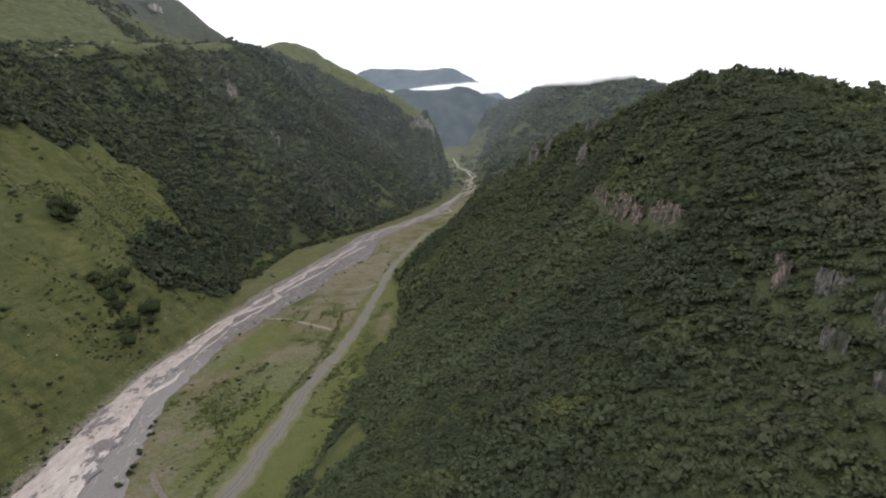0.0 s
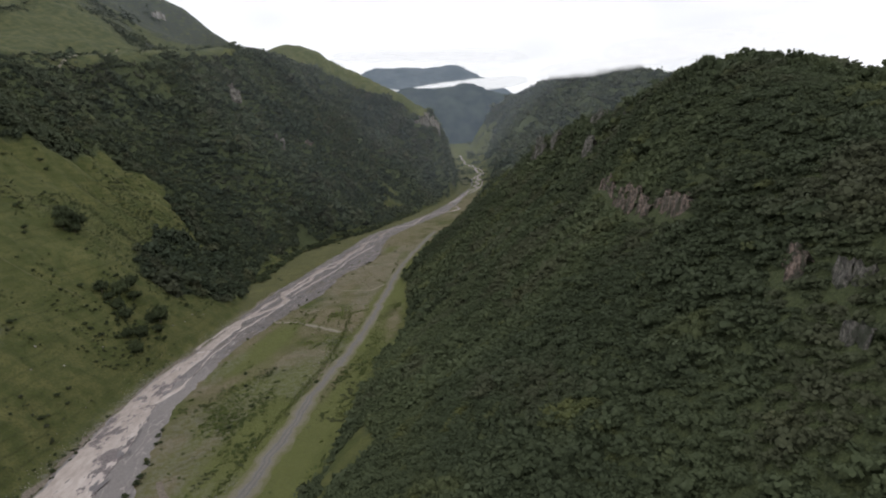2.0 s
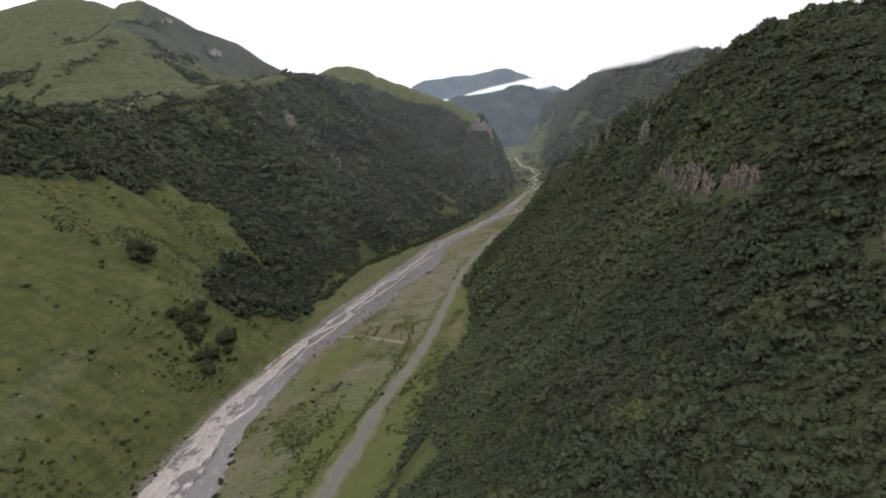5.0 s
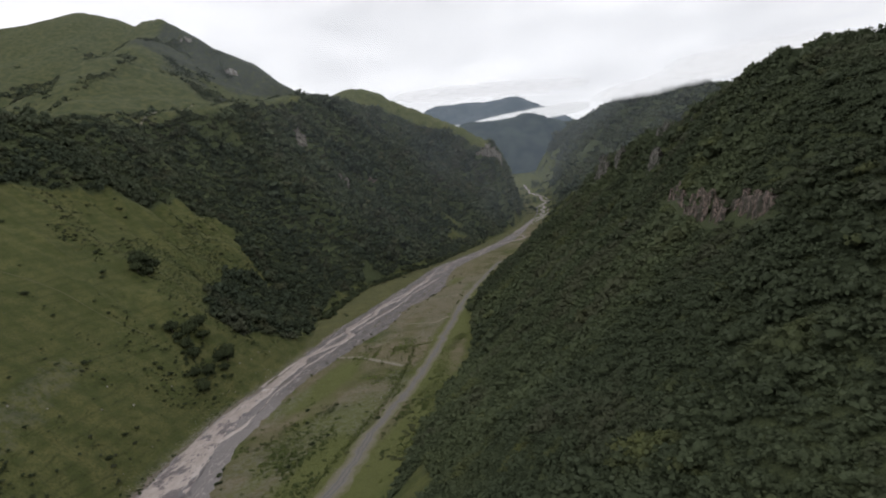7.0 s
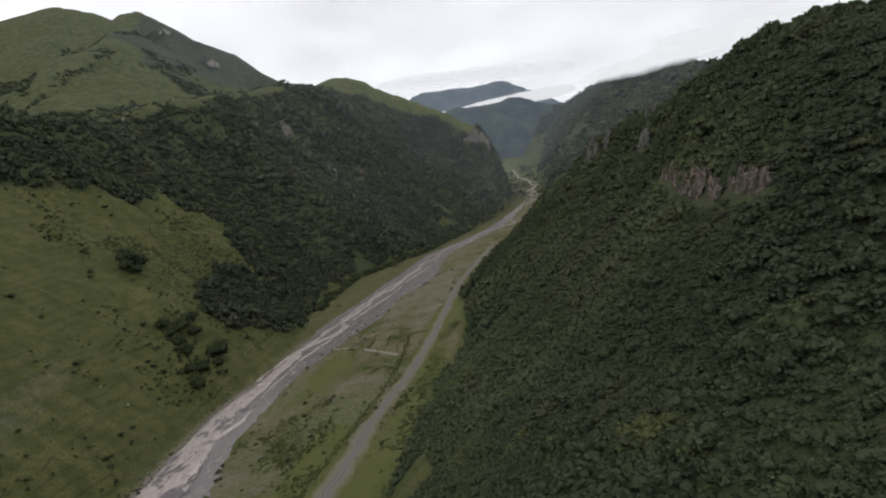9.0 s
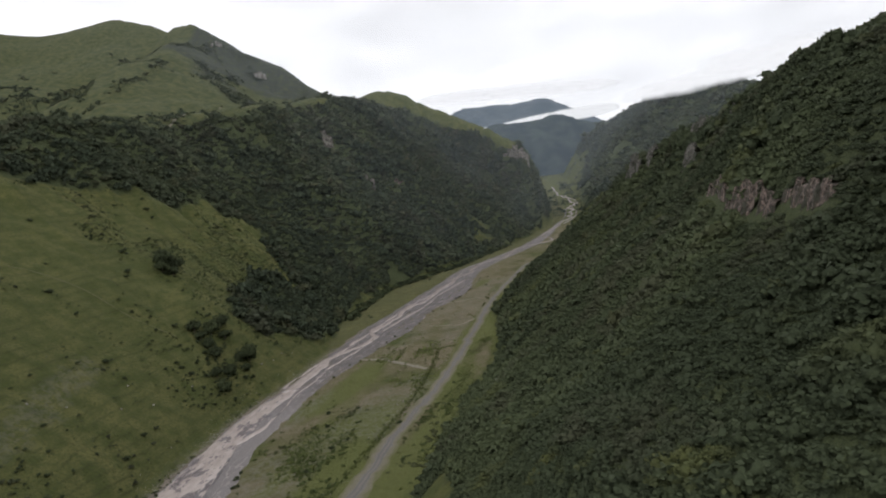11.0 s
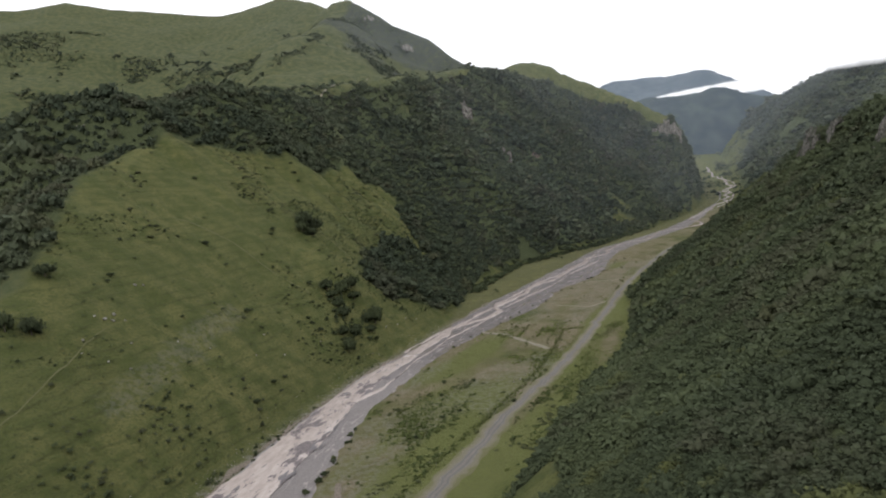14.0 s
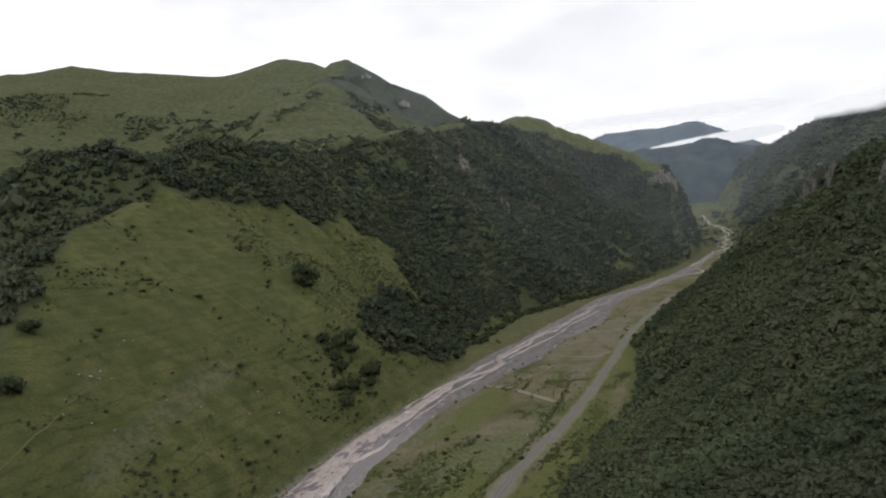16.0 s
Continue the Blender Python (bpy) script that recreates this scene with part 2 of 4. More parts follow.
def leaf_material(name, dark, light, warm):
    """Foliage: each plant has its own tint from 0 (dark) to 1 (light), and some turn yellow."""
    m, n, l, b = shader(name)
    p = place(n)
    col = mix(n, l, attr(n, "tint"), dark, light)
    col = mix(n, l, attr(n, "yellow"), col, warm)
    col = mix(n, l, attr(n, "brown"), col, (0.088, 0.088, 0.056))
    clump = noise_node(n, l, 0.6, 4, 0.7, p)
    leaf = noise_node(n, l, 2.6, 3, 0.75, p)
    shade = mix(n, l, 1.0, col, (0.84, 0.85, 0.85), 'MULTIPLY')
    glint = mix(n, l, 1.0, col, (1.26, 1.24, 1.22), 'MULTIPLY')
    col = mix(n, l, ramp(n, l, clump, [(0.40, (0.9, 0.9, 0.9)), (0.56, (0, 0, 0))]), col, shade)
    col = mix(n, l, ramp(n, l, leaf, [(0.36, (0.8, 0.8, 0.8)), (0.5, (0, 0, 0))]), col, shade)
    col = mix(n, l, ramp(n, l, leaf, [(0.54, (0, 0, 0)), (0.68, (0.8, 0.8, 0.8))]), col, glint)
    l.new(col, b.inputs["Base Color"])
    b.inputs["Roughness"].default_value = 0.8
    b.inputs["Specular IOR Level"].default_value = 0.12
    # normals bent upward to even out the sprays' light; leaves also let light through
    geo, lift, unit = n.new("ShaderNodeNewGeometry"), n.new("ShaderNodeVectorMath"), n.new("ShaderNodeVectorMath")
    lift.operation, unit.operation = 'MULTIPLY_ADD', 'NORMALIZE'
    lift.inputs[1].default_value, lift.inputs[2].default_value = (0.55, 0.55, 0.55), (0.0, 0.0, 0.6)
    l.new(geo.outputs["Normal"], lift.inputs[0])
    l.new(lift.outputs[0], unit.inputs[0])
    l.new(unit.outputs[0], b.inputs["Normal"])
    thin_, both = n.new("ShaderNodeBsdfTranslucent"), n.new("ShaderNodeMixShader")
    l.new(col, thin_.inputs[0])
    both.inputs[0].default_value = 0.3
    out = [q for q in n if q.bl_idname == "ShaderNodeOutputMaterial"][0]
    l.new(b.outputs[0], both.inputs[1])
    l.new(thin_.outputs[0], both.inputs[2])
    l.new(both.outputs[0], out.inputs[0])
    return m


def rock_material(name, a, c, stain):
    m, n, l, b = shader(name)
    p = place(n)
    mp = n.new("ShaderNodeMapping")
    mp.inputs["Scale"].default_value = (1.0, 1.0, 0.35)
    l.new(p, mp.inputs[0])
    big = noise_node(n, l, 0.30, 6, 0.7, mp.outputs[0])
    fine = noise_node(n, l, 0.9, 6, 0.75, p)
    col = mix(n, l, ramp(n, l, noise_node(n, l, 1.0, 7, 0.8, mp.outputs[0]), [(0.42, (0, 0, 0)), (0.60, (1, 1, 1))]), a, c)
    col = mix(n, l, ramp(n, l, big, [(0.46, (0, 0, 0)), (0.56, (0.95, 0.95, 0.95))]), col, stain)
    l.new(col, b.inputs["Base Color"])
    b.inputs["Roughness"].default_value = 0.92
    bump(n, l, b, calc(n, l, 'ADD', fine, big), 1.0, 1.2)
    return m


def bark_material():
    m, n, l, b = shader("bark")
    l.new(mix(n, l, noise_node(n, l, 6, 4, 0.6, place(n)), (0.05, 0.04, 0.03), (0.13, 0.11, 0.09)), b.inputs["Base Color"])
    b.inputs["Roughness"].default_value = 0.95
    return m


GRASS, GRAVEL, BAR, WATER, ROAD, TRACK = ground_material(), gravel_material(), bar_material(), water_material(), road_material(), path_material()
LEAF_NEAR = leaf_material("mixed_scrub_leaves", (0.060, 0.075, 0.042), (0.101, 0.122, 0.062), (0.150, 0.160, 0.056))
LEAF_FAR = leaf_material("mountain_wood_leaves", (0.052, 0.067, 0.042), (0.102, 0.119, 0.068), (0.140, 0.136, 0.068))
LEAF_LOW = leaf_material("low_shrub_leaves", (0.078, 0.098, 0.036), (0.150, 0.175, 0.058), (0.19, 0.20, 0.06))
LEAF_TREE = leaf_material("lone_tree_leaves", (0.044, 0.056, 0.028), (0.086, 0.104, 0.048), (0.12, 0.13, 0.05))
ROCK_RED = rock_material("reddish_cliff_rock", (0.045, 0.038, 0.032), (0.30, 0.225, 0.190), (0.050, 0.050, 0.034))
ROCK_GREY = rock_material("grey_cliff_rock", (0.045, 0.043, 0.038), (0.22, 0.203, 0.180), (0.046, 0.052, 0.034))
ROCK_TAN = rock_material("tan_rock_slab", (0.110, 0.098, 0.084), (0.30, 0.27, 0.235), (0.085, 0.080, 0.060))
STONE = rock_material("pale_stone", (0.20, 0.19, 0.17), (0.36, 0.34, 0.31), (0.14, 0.13, 0.11))
BARK = bark_material()

# ---- the lie of the land ----
def curve(ys, xs):
    """A smooth line through a few stations, as a function of y."""
    ys, xs = np.array(ys, float), np.array(xs, float)
    m = np.gradient(xs, ys)

    def f(y):
        y = np.asarray(y, float)
        k = np.clip(np.searchsorted(ys, y) - 1, 0, len(ys) - 2)
        h = ys[k + 1] - ys[k]
        u = np.clip((y - ys[k]) / h, 0, 1)
        a = (1 + 2 * u) * (1 - u) ** 2 * xs[k] + u * (1 - u) ** 2 * h * m[k]
        b = u * u * (3 - 2 * u) * xs[k + 1] + u * u * (u - 1) * h * m[k + 1]
        return a + b + np.where(y < ys[0], (y - ys[0]) * m[0], 0) + np.where(y > ys[-1], (y - ys[-1]) * m[-1], 0)
    return f


floor_z = curve([-600, 300, 700, 1100, 1700, 2300, 2700, 3200, 4400], [0, 0, 0, 12, 42, 95, 158, 262, 470])
bank_left = curve([-400, 100, 260, 310, 380, 440, 500, 610, 690, 770, 890, 980, 1150, 1240, 1345, 1520, 1735, 1900, 2200, 2900],
                  [-182, -187, -190, -191, -191, -187, -175, -161, -148, -128, -96, -66, -14, 40, 102, 180, 262, 322, 372, 425])
foot_left = curve([-400, 100, 260, 310, 380, 440, 500, 610, 700, 780, 833, 1006, 1119, 1190, 1323, 1430, 1585, 1798, 2000, 2300],
                  [-190, -195, -198, -199, -198, -194, -182, -172, -176, -184, -180, -146, -68, -27, 42, 97, 173, 256, 300, 330])
gravel_right = curve([-400, 100, 270, 315, 360, 410, 477, 520, 594, 687, 800, 850, 1107, 1260, 1365, 1547, 1800, 1960, 2300, 2900],
                     [-106, -118, -139, -146, -151, -149, -144, -136, -114, -80, -54, -27, 24, 95, 155, 222, 296, 350, 404, 442])
road_x = curve([-400, 100, 276, 321, 369, 416, 481, 570, 696, 824, 959, 1056, 1150],
               [-150, -105, -77, -67, -60, -48, -33, -18, 3, 26, 62, 89, 118])
foot_right = curve([-400, 100, 239, 320, 420, 470, 530, 640, 754, 880, 1019, 1162, 1437, 1709, 2000, 2400, 3000],
                   [-110, -76, -54, -38, -18, 0, 14, 20, 25, 58, 112, 171, 236, 322, 405, 478, 545])


LATTICES = {}


def lattice(n, seed):
    if seed not in LATTICES:
        LATTICES[seed] = np.random.RandomState(seed).rand(n, n)
    return LATTICES[seed]


def value_noise(x, y, seed):
    g = lattice(256, seed)
    xi, yi = np.floor(x).astype(int), np.floor(y).astype(int)
    u, v = x - xi, y - yi
    u, v = u * u * (3 - 2 * u), v * v * (3 - 2 * v)
    a, b = g[xi % 256, yi % 256], g[(xi + 1) % 256, yi % 256]
    c, d = g[xi % 256, (yi + 1) % 256], g[(xi + 1) % 256, (yi + 1) % 256]
    return (a * (1 - u) + b * u) * (1 - v) + (c * (1 - u) + d * u) * v - 0.5


def fbm(x, y, size, octaves=4, seed=1, gain=0.5):
    out, amp = 0, 1.0
    for k in range(octaves):
        out = out + amp * value_noise(x / size + 17.3 * k, y / size - 9.1 * k, seed + k)
        size, amp = size / 2.03, amp * gain
    return out


def smax(a, b, k):
    h = np.clip(0.5 + 0.5 * (a - b) / k, 0, 1)
    return b * (1 - h) + a * h + k * h * (1 - h)


def smin(a, b, k):
    return -smax(-a, -b, k)


def ridge(x, y, crest, k_left, k_right, soft=25.0):
    """A ridge along a crest line of (x, y, z) or (x, y, z, steepness); its sides fall by k_left and k_right, looking along it. Height and distance from the crest."""
    best, near = None, None
    for a, b in zip(crest[:-1], crest[1:]):
        (x0, y0, z0), (x1, y1, z1) = a[:3], b[:3]
        s0, s1 = (a[3], b[3]) if len(a) > 3 else (1.0, 1.0)
        dx, dy = x1 - x0, y1 - y0
        n = math.hypot(dx, dy)
        u = np.clip(((x - x0) * dx + (y - y0) * dy) / n ** 2, 0, 1)
        ox, oy = x - x0 - u * dx, y - y0 - u * dy
        d = np.sqrt(ox * ox + oy * oy)
        side = (dx * oy - dy * ox) / n / np.maximum(d, 1e-6)
        k = (k_right + (k_left - k_right) * (0.5 + 0.5 * np.clip(side, -1, 1))) * (s0 + u * (s1 - s0))
        h = z0 + u * (z1 - z0) - k * (np.sqrt(d * d + soft * soft) - soft)
        near = d if best is None else np.where(h > best, d, near)
        best = h if best is None else np.maximum(best, h)
    return best, near


HILL = [(-262, 60, 40), (-300, 220, 70), (-332, 312, 126), (-392, 420, 197), (-425, 520, 226), (-450, 640, 250), (-520, 800, 300)]
SHOULDER = [(-520, 560, 270), (-476, 740, 316), (-468, 1090, 376), (-436, 1270, 414), (-367, 1540, 468), (-312, 1730, 486)]
SPUR = [(-312, 1780, 496), (-305, 1966, 541), (-279, 2071, 577), (-229, 2107, 580), (-175, 2112, 561), (-127, 2106, 526), (-60, 2089, 492), (4, 2050, 453), (64, 1999, 416), (104, 1957, 386),
        (157, 1913, 342), (207, 1878, 312), (221, 1862, 273), (241, 1844, 216), (274, 1819, 158), (302, 1749, 83)]
PEAK = [(-2252, 1527, 882, 1), (-2115, 1650, 926, 1), (-2035, 1720, 938, 1), (-1920, 1791, 966, 1), (-1807, 1866, 945, 1), (-1667, 1981, 943, 1), (-1556, 2046, 932, 1), (-1453, 2098, 928, 1), (-1350, 2143, 956, 1),
        (-1238, 2188, 992, 1.1), (-1097, 2140, 937, 1.2), (-984, 2074, 872, 1.4), (-933, 2032, 877, 1.6), (-857, 1978, 859, 1.8), (-783, 1945, 811, 1.8), (-661, 1916, 720, 1.7), (-559, 1908, 666, 1.6),
        (-479, 1878, 592, 1.4), (-396, 1847, 537, 1.3)]
RIB = [(-870, 1930, 800), (-780, 1500, 600), (-660, 1040, 400)]
RIGHT = [(225, -400, 165), (205, -100, 168), (190, 100, 174), (184, 190, 174), (192, 262, 199), (212, 340, 209), (225, 400, 208), (235, 500, 199), (252, 640, 194),
         (254, 806, 166), (258, 930, 137), (308, 1330, 91), (337, 1640, 62), (400, 1850, 50)]
RIGHT_FAR = [(1500, 1500, 190), (1180, 1900, 330), (1030, 2060, 440), (930, 2200, 476), (860, 2400, 488), (820, 2600, 480), (780, 2750, 450), (770, 2950, 430), (840, 3300, 500)]
FAR_HILL = [(-300, 3300, 520), (204, 3400, 555), (476, 3400, 592), (677, 3420, 582), (840, 3400, 531), (1100, 3500, 560)]


def land(x, y):
    """Height of the ground at x, y."""
    x, y = np.asarray(x, float), np.asarray(y, float)
    big = fbm(x, y, 260, 4, 11)
    mid = fbm(x, y, 70, 4, 23)
    fine = fbm(x, y, 16, 3, 41)
    z0 = floor_z(y)
    dl = foot_left(y) - x
    dr = x - foot_right(y)
    floor = z0 + 0.5 * fine + 0.8 * mid
    # grass hill above the left bank
    rills = 5.0 * fbm(x * 0.22 + 40, y, 24, 3, 55) * np.clip(dl / 40, 0, 1)
    hill = smin(z0 + 0.84 * dl + 4 * mid, ridge(x, y, HILL, 1.3, 0.30, 40)[0] + 5 * mid, 26) + rills
    # wooded mountainside with its shoulder
    gully = 95 * np.abs(fbm(x * 0.30 + y * 0.2, y * 0.9, 140, 4, 77)) * np.clip(dl / 150, 0, 1)
    brow, off = ridge(x, y, SHOULDER, 0.2, 0.25, 30)
    side = smin(z0 + (0.98 + 0.10 * mid) * dl + 8 * mid, brow + 8 * mid * np.clip(off / 100, 0.2, 1), 22) - gully * np.clip(off / 150, 0.10, 1)
    side = np.where(y < 520, side - 1.2 * (520 - y), side)
    spur, off = ridge(x, y, SPUR, 0.9, 1.0, 14)
    spur = spur + (10 * mid - 0.7 * gully) * np.clip(off / 90, 0.12, 1)
    peak, off = ridge(x, y, PEAK, 0.5, 0.62, 9)
    rough = np.clip(off / 160, 0.08, 1)
    peak = smax(peak, ridge(x, y, RIB, 0.55, 0.6, 30)[0], 12) + (30 * big + 10 * mid) * rough
    peak = peak - 60 * np.abs(fbm(x, y, 330, 3, 91)) * np.clip((900 - peak) / 300, 0, 1) * rough
    left = smax(smax(hill, side, 14), smax(spur, peak, 10), 12)
    left = smin(left, z0 + (1.0 + 0.15 * mid + 2.6 * np.clip((y - 1500) / 300, 0, 1)) * dl + 9 * mid * np.clip(dl / 40, 0, 1), 12)
    left = np.where(dl > 0, left, z0 - 30)
    # wooded slope on the right
    face = z0 + 0.80 * dr + 0.30 * np.maximum(dr - 165, 0) + 10 * mid * np.clip(dr / 40, 0, 1) + 10 * big * np.clip(dr / 60, 0, 1)
    right = smin(face, ridge(x, y, RIGHT, 0.35, 0.35, 20)[0] + 5 * mid, 18)
    far_r, off = ridge(x, y, RIGHT_FAR, 0.75, 0.4, 30)
    far_r = far_r + (40 * big + 15 * mid) * np.clip(off / 150, 0.1, 1)
    far_r = smin(far_r, z0 + 1.25 * dr + 20 * mid, 25)
    right = np.where(dr > 0, smax(right, far_r, 20), z0 - 30)
    return smax(np.maximum(left, right), floor, 3.0)


def spaced(a, b, fine_a, fine_b, step, grow):
    """Stations from a to b: step apart between fine_a and fine_b, wider and wider outside."""
    out = list(np.arange(fine_a, fine_b + 1e-6, step))
    s = step
    while out[-1] < b:
        s *= grow
        out.append(out[-1] + s)
    s, low = step, [out[0]]
    while low[-1] > a:
        s *= grow
        low.append(low[-1] - s)
    return np.array(low[:0:-1] + out)


def sheet(name, X, Y, Z, material, attributes=()):
    """A grid of quads over 2D arrays of places."""
    n, m = X.shape
    co = np.stack([X, Y, Z], -1).reshape(-1, 3)
    i = np.arange(n * m).reshape(n, m)
    q = np.stack([i[:-1, :-1], i[1:, :-1], i[1:, 1:], i[:-1, 1:]], -1).reshape(-1, 4)
    me = bpy.data.meshes.new(name)
    me.vertices.add(len(co))
    me.vertices.foreach_set("co", co.ravel())
    me.loops.add(q.size)
    me.loops.foreach_set("vertex_index", q.ravel())
    me.polygons.add(len(q))
    me.polygons.foreach_set("loop_start", np.arange(0, q.size, 4))
    me.polygons.foreach_set("loop_total", np.full(len(q), 4))
    me.polygons.foreach_set("use_smooth", np.ones(len(q), bool))
    for key, val in attributes:
        at = me.attributes.new(key, 'FLOAT', 'POINT')
        at.data.foreach_set("value", np.asarray(val, float).ravel())
    me.update(calc_edges=True)
    me.materials.append(material)
    return new(name, me)

# ---- what grows where ----
def inside(x, y, poly):
    c = np.zeros(np.shape(x), bool)
    for (x0, y0), (x1, y1) in zip(poly, poly[1:] + poly[:1]):
        if y0 != y1:
            c ^= ((y0 > y) != (y1 > y)) & (x < (x1 - x0) * (y - y0) / (y1 - y0) + x0)
    return c


PASTURE = [(-190, 40), (-345, 40), (-326, 275), (-362, 330), (-412, 400), (-448, 488), (-432, 553), (-424, 605), (-407, 640), (-393, 690), (-379, 817),
           (-321, 866), (-289, 822), (-252, 778), (-225, 752), (-170, 735), (-150, 600), (-178, 450)]
THICKET = [(-258, 600), (-270, 700), (-262, 760), (-215, 800), (-176, 790), (-178, 700), (-190, 640), (-192, 605), (-216, 572), (-242, 575)]
MEADOW = [(330, 2350), (380, 2700), (420, 3500), (640, 3500), (650, 2950), (560, 2700), (470, 2450)]
FLANK = [(-758, 1715), (-634, 1641), (-502, 1549), (-365, 1439), (-308, 1433), (-435, 1423), (-520, 1369), (-575, 1440), (-640, 1500), (-689, 1569)]
wood_top = curve([0, 400, 740, 1090, 1180, 1270, 1360, 1450, 1540, 1730, 2100], [225, 262, 310, 358, 386, 404, 413, 433, 464, 484, 472])


def woods(x, y, z):
    """1 where trees stand close."""
    wx, wy = x + 16 * fbm(x, y, 40, 3, 301), y + 16 * fbm(x, y, 40, 3, 302)
    dl, dr = foot_left(wy) - wx, wx - foot_right(wy)
    left = (dl > 4) & (z < wood_top(wy) + 22 * fbm(x, y, 90, 3, 303)) & (~inside(wx, wy, PASTURE) | inside(wx, wy, THICKET))
    bare = (y > 1700) & (x < 190) & (z > np.interp(x, [-312, -279, -229, -175, -60, 64, 157, 221], [504, 577, 580, 561, 492, 416, 342, 273]) - 52 + 26 * fbm(x, y, 60, 3, 309))
    glade = (fbm(x, y, 75, 4, 306) > 0.66) | ((x + 421) ** 2 / 11 ** 2 + (y - 912) ** 2 / 15 ** 2 < 1)
    streak = (fbm(x * 0.5 - y * 0.35, y * 0.25, 22, 3, 307) > 0.42) & (y > 1250) & (z < 190)
    left &= ~glade & ~streak
    left &= ~bare & ~((y < 300) & (dl < 300) & (wx > -345))
    clearing = inside(wx, wy, [(-44, 228), (-18, 232), (-10, 252), (-26, 272), (-44, 262)])
    lane = fbm(x, y, 55, 3, 304) > 0.36
    right = (dr > 3) & (dr < 900) & ~clearing & ~(lane & (dr < 22)) & ~inside(x + 70 * fbm(x, y, 130, 3, 308), y, MEADOW)
    return left | right


# ---- ground ----
gx = spaced(-3300, 2600, -470, 270, 4.5, 1.035)
gy = spaced(-700, 4400, 110, 900, 4.5, 1.018)
GX, GY = np.meshgrid(gx, gy, indexing="ij")
GZ = land(GX, GY)
wood_mask = woods(GX, GY, GZ).astype(float)
dry_mask = ((GX > bank_left(GY) + 2) & (GX < foot_right(GY) - 7)).astype(float) * np.clip((1900 - GY) / 300, 0, 1)
meadow = (GX > foot_left(GY)) & (GX < bank_left(GY))
dry_mask = np.where(meadow, 0.25, dry_mask * np.clip(0.72 + 3.0 * fbm(GX, GY, 45, 4, 320) + 0.45 * (GY > 500), 0, 1))
across = GX - road_x(GY)
streaks = fbm(across, GY * 0.22, 24, 2, 310)
terrace = (GX > gravel_right(GY)) & (GX < foot_right(GY) + 4) & (GY < 1000)
lush_mask = terrace * np.clip(0.30 - 0.35 * (GY > 540) * (across < 6) + 3.0 * fbm(across, GY * 0.2, 26, 3, 330) + 0.75 * np.clip((520 - GY) / 60, 0, 1) + 0.6 * (across > 6), 0, 1)
dry_mask = dry_mask * (1 - 0.8 * lush_mask)
stony_mask = np.clip(1 - np.abs(GX - bank_left(GY) + 3) / 7, 0, 1) * (GY < 640) * 0.7 + terrace * (across < -6) * np.clip(streaks * 6 - 0.1, 0, 1) * 0.30
stony_mask = np.maximum(stony_mask, 0.22 * (np.abs(GX + 262 + 0.16 * (GY - 330) + 10 * fbm(GX, GY, 30, 2, 6)) < 7) * (GY > 250) * (GY < 400))
lush_mask = np.maximum(lush_mask, 0.45 * inside(GX, GY, MEADOW))
rock_mask = inside(GX + 30 * fbm(GX, GY, 60, 3, 341), GY + 30 * fbm(GX, GY, 60, 3, 342), FLANK) * np.clip(0.9 + 2 * fbm(GX, GY, 90, 3, 340), 0, 1)
rock_mask = np.maximum(rock_mask, (GX > -840) & (GX < -380) & (GY > 1700) & (GZ > 520))
tagged(sheet("ground", GX, GY, GZ, GRASS, [("wood", wood_mask), ("dry", dry_mask), ("stony", stony_mask), ("rock", rock_mask),
                                          ("pasture", inside(GX, GY, PASTURE).astype(float)), ("lush", lush_mask), ("alpine", ((GX < foot_left(GY) - 20) & ~inside(GX, GY, PASTURE) & (GX < -330)).astype(float))]), kind="structure")


def strip(name, f0, f1, y0, y1, mat, across=9, step=3.0, lift=0.25, rag=0.0, seed=5):
    ys = np.arange(y0, y1, step)
    Y, U = np.meshgrid(ys, np.linspace(0, 1, across), indexing="ij")
    a = f0(Y) + rag * fbm(Y * 0 + 3, Y, 14, 3, seed)
    b = f1(Y) + rag * fbm(Y * 0 + 9, Y, 11, 3, seed + 7)
    X = a * (1 - U) + b * U
    return tagged(sheet(name, X, Y, land(X, Y) + lift - 0.5 * (np.abs(2 * U - 1) > 0.99), mat, [("across", U), ("offset", X - stream_x(Y)), ("broad", np.clip((510 - Y) / 80, 0, 1))]), kind="structure")


# main stream, hugging the left bank and widening downstream
stream_x = curve([-300, 150, 265, 312, 394, 461, 572, 675, 801, 900, 997, 1187, 1290, 1367, 1409, 1560, 1702, 1800, 1885, 2000, 2184, 2325, 2460, 2900],
                 [-176, -182, -182, -183, -181, -173, -152, -125, -94, -63, -32, 24, 92, 116, 176, 205, 262, 292, 338, 372, 392, 436, 420, 452])
stream_w = curve([-300, 250, 330, 400, 470, 560, 700, 900, 1200, 1700, 2300, 2900], [58, 56, 46, 28, 17, 12, 9, 8, 8, 10, 12, 9])


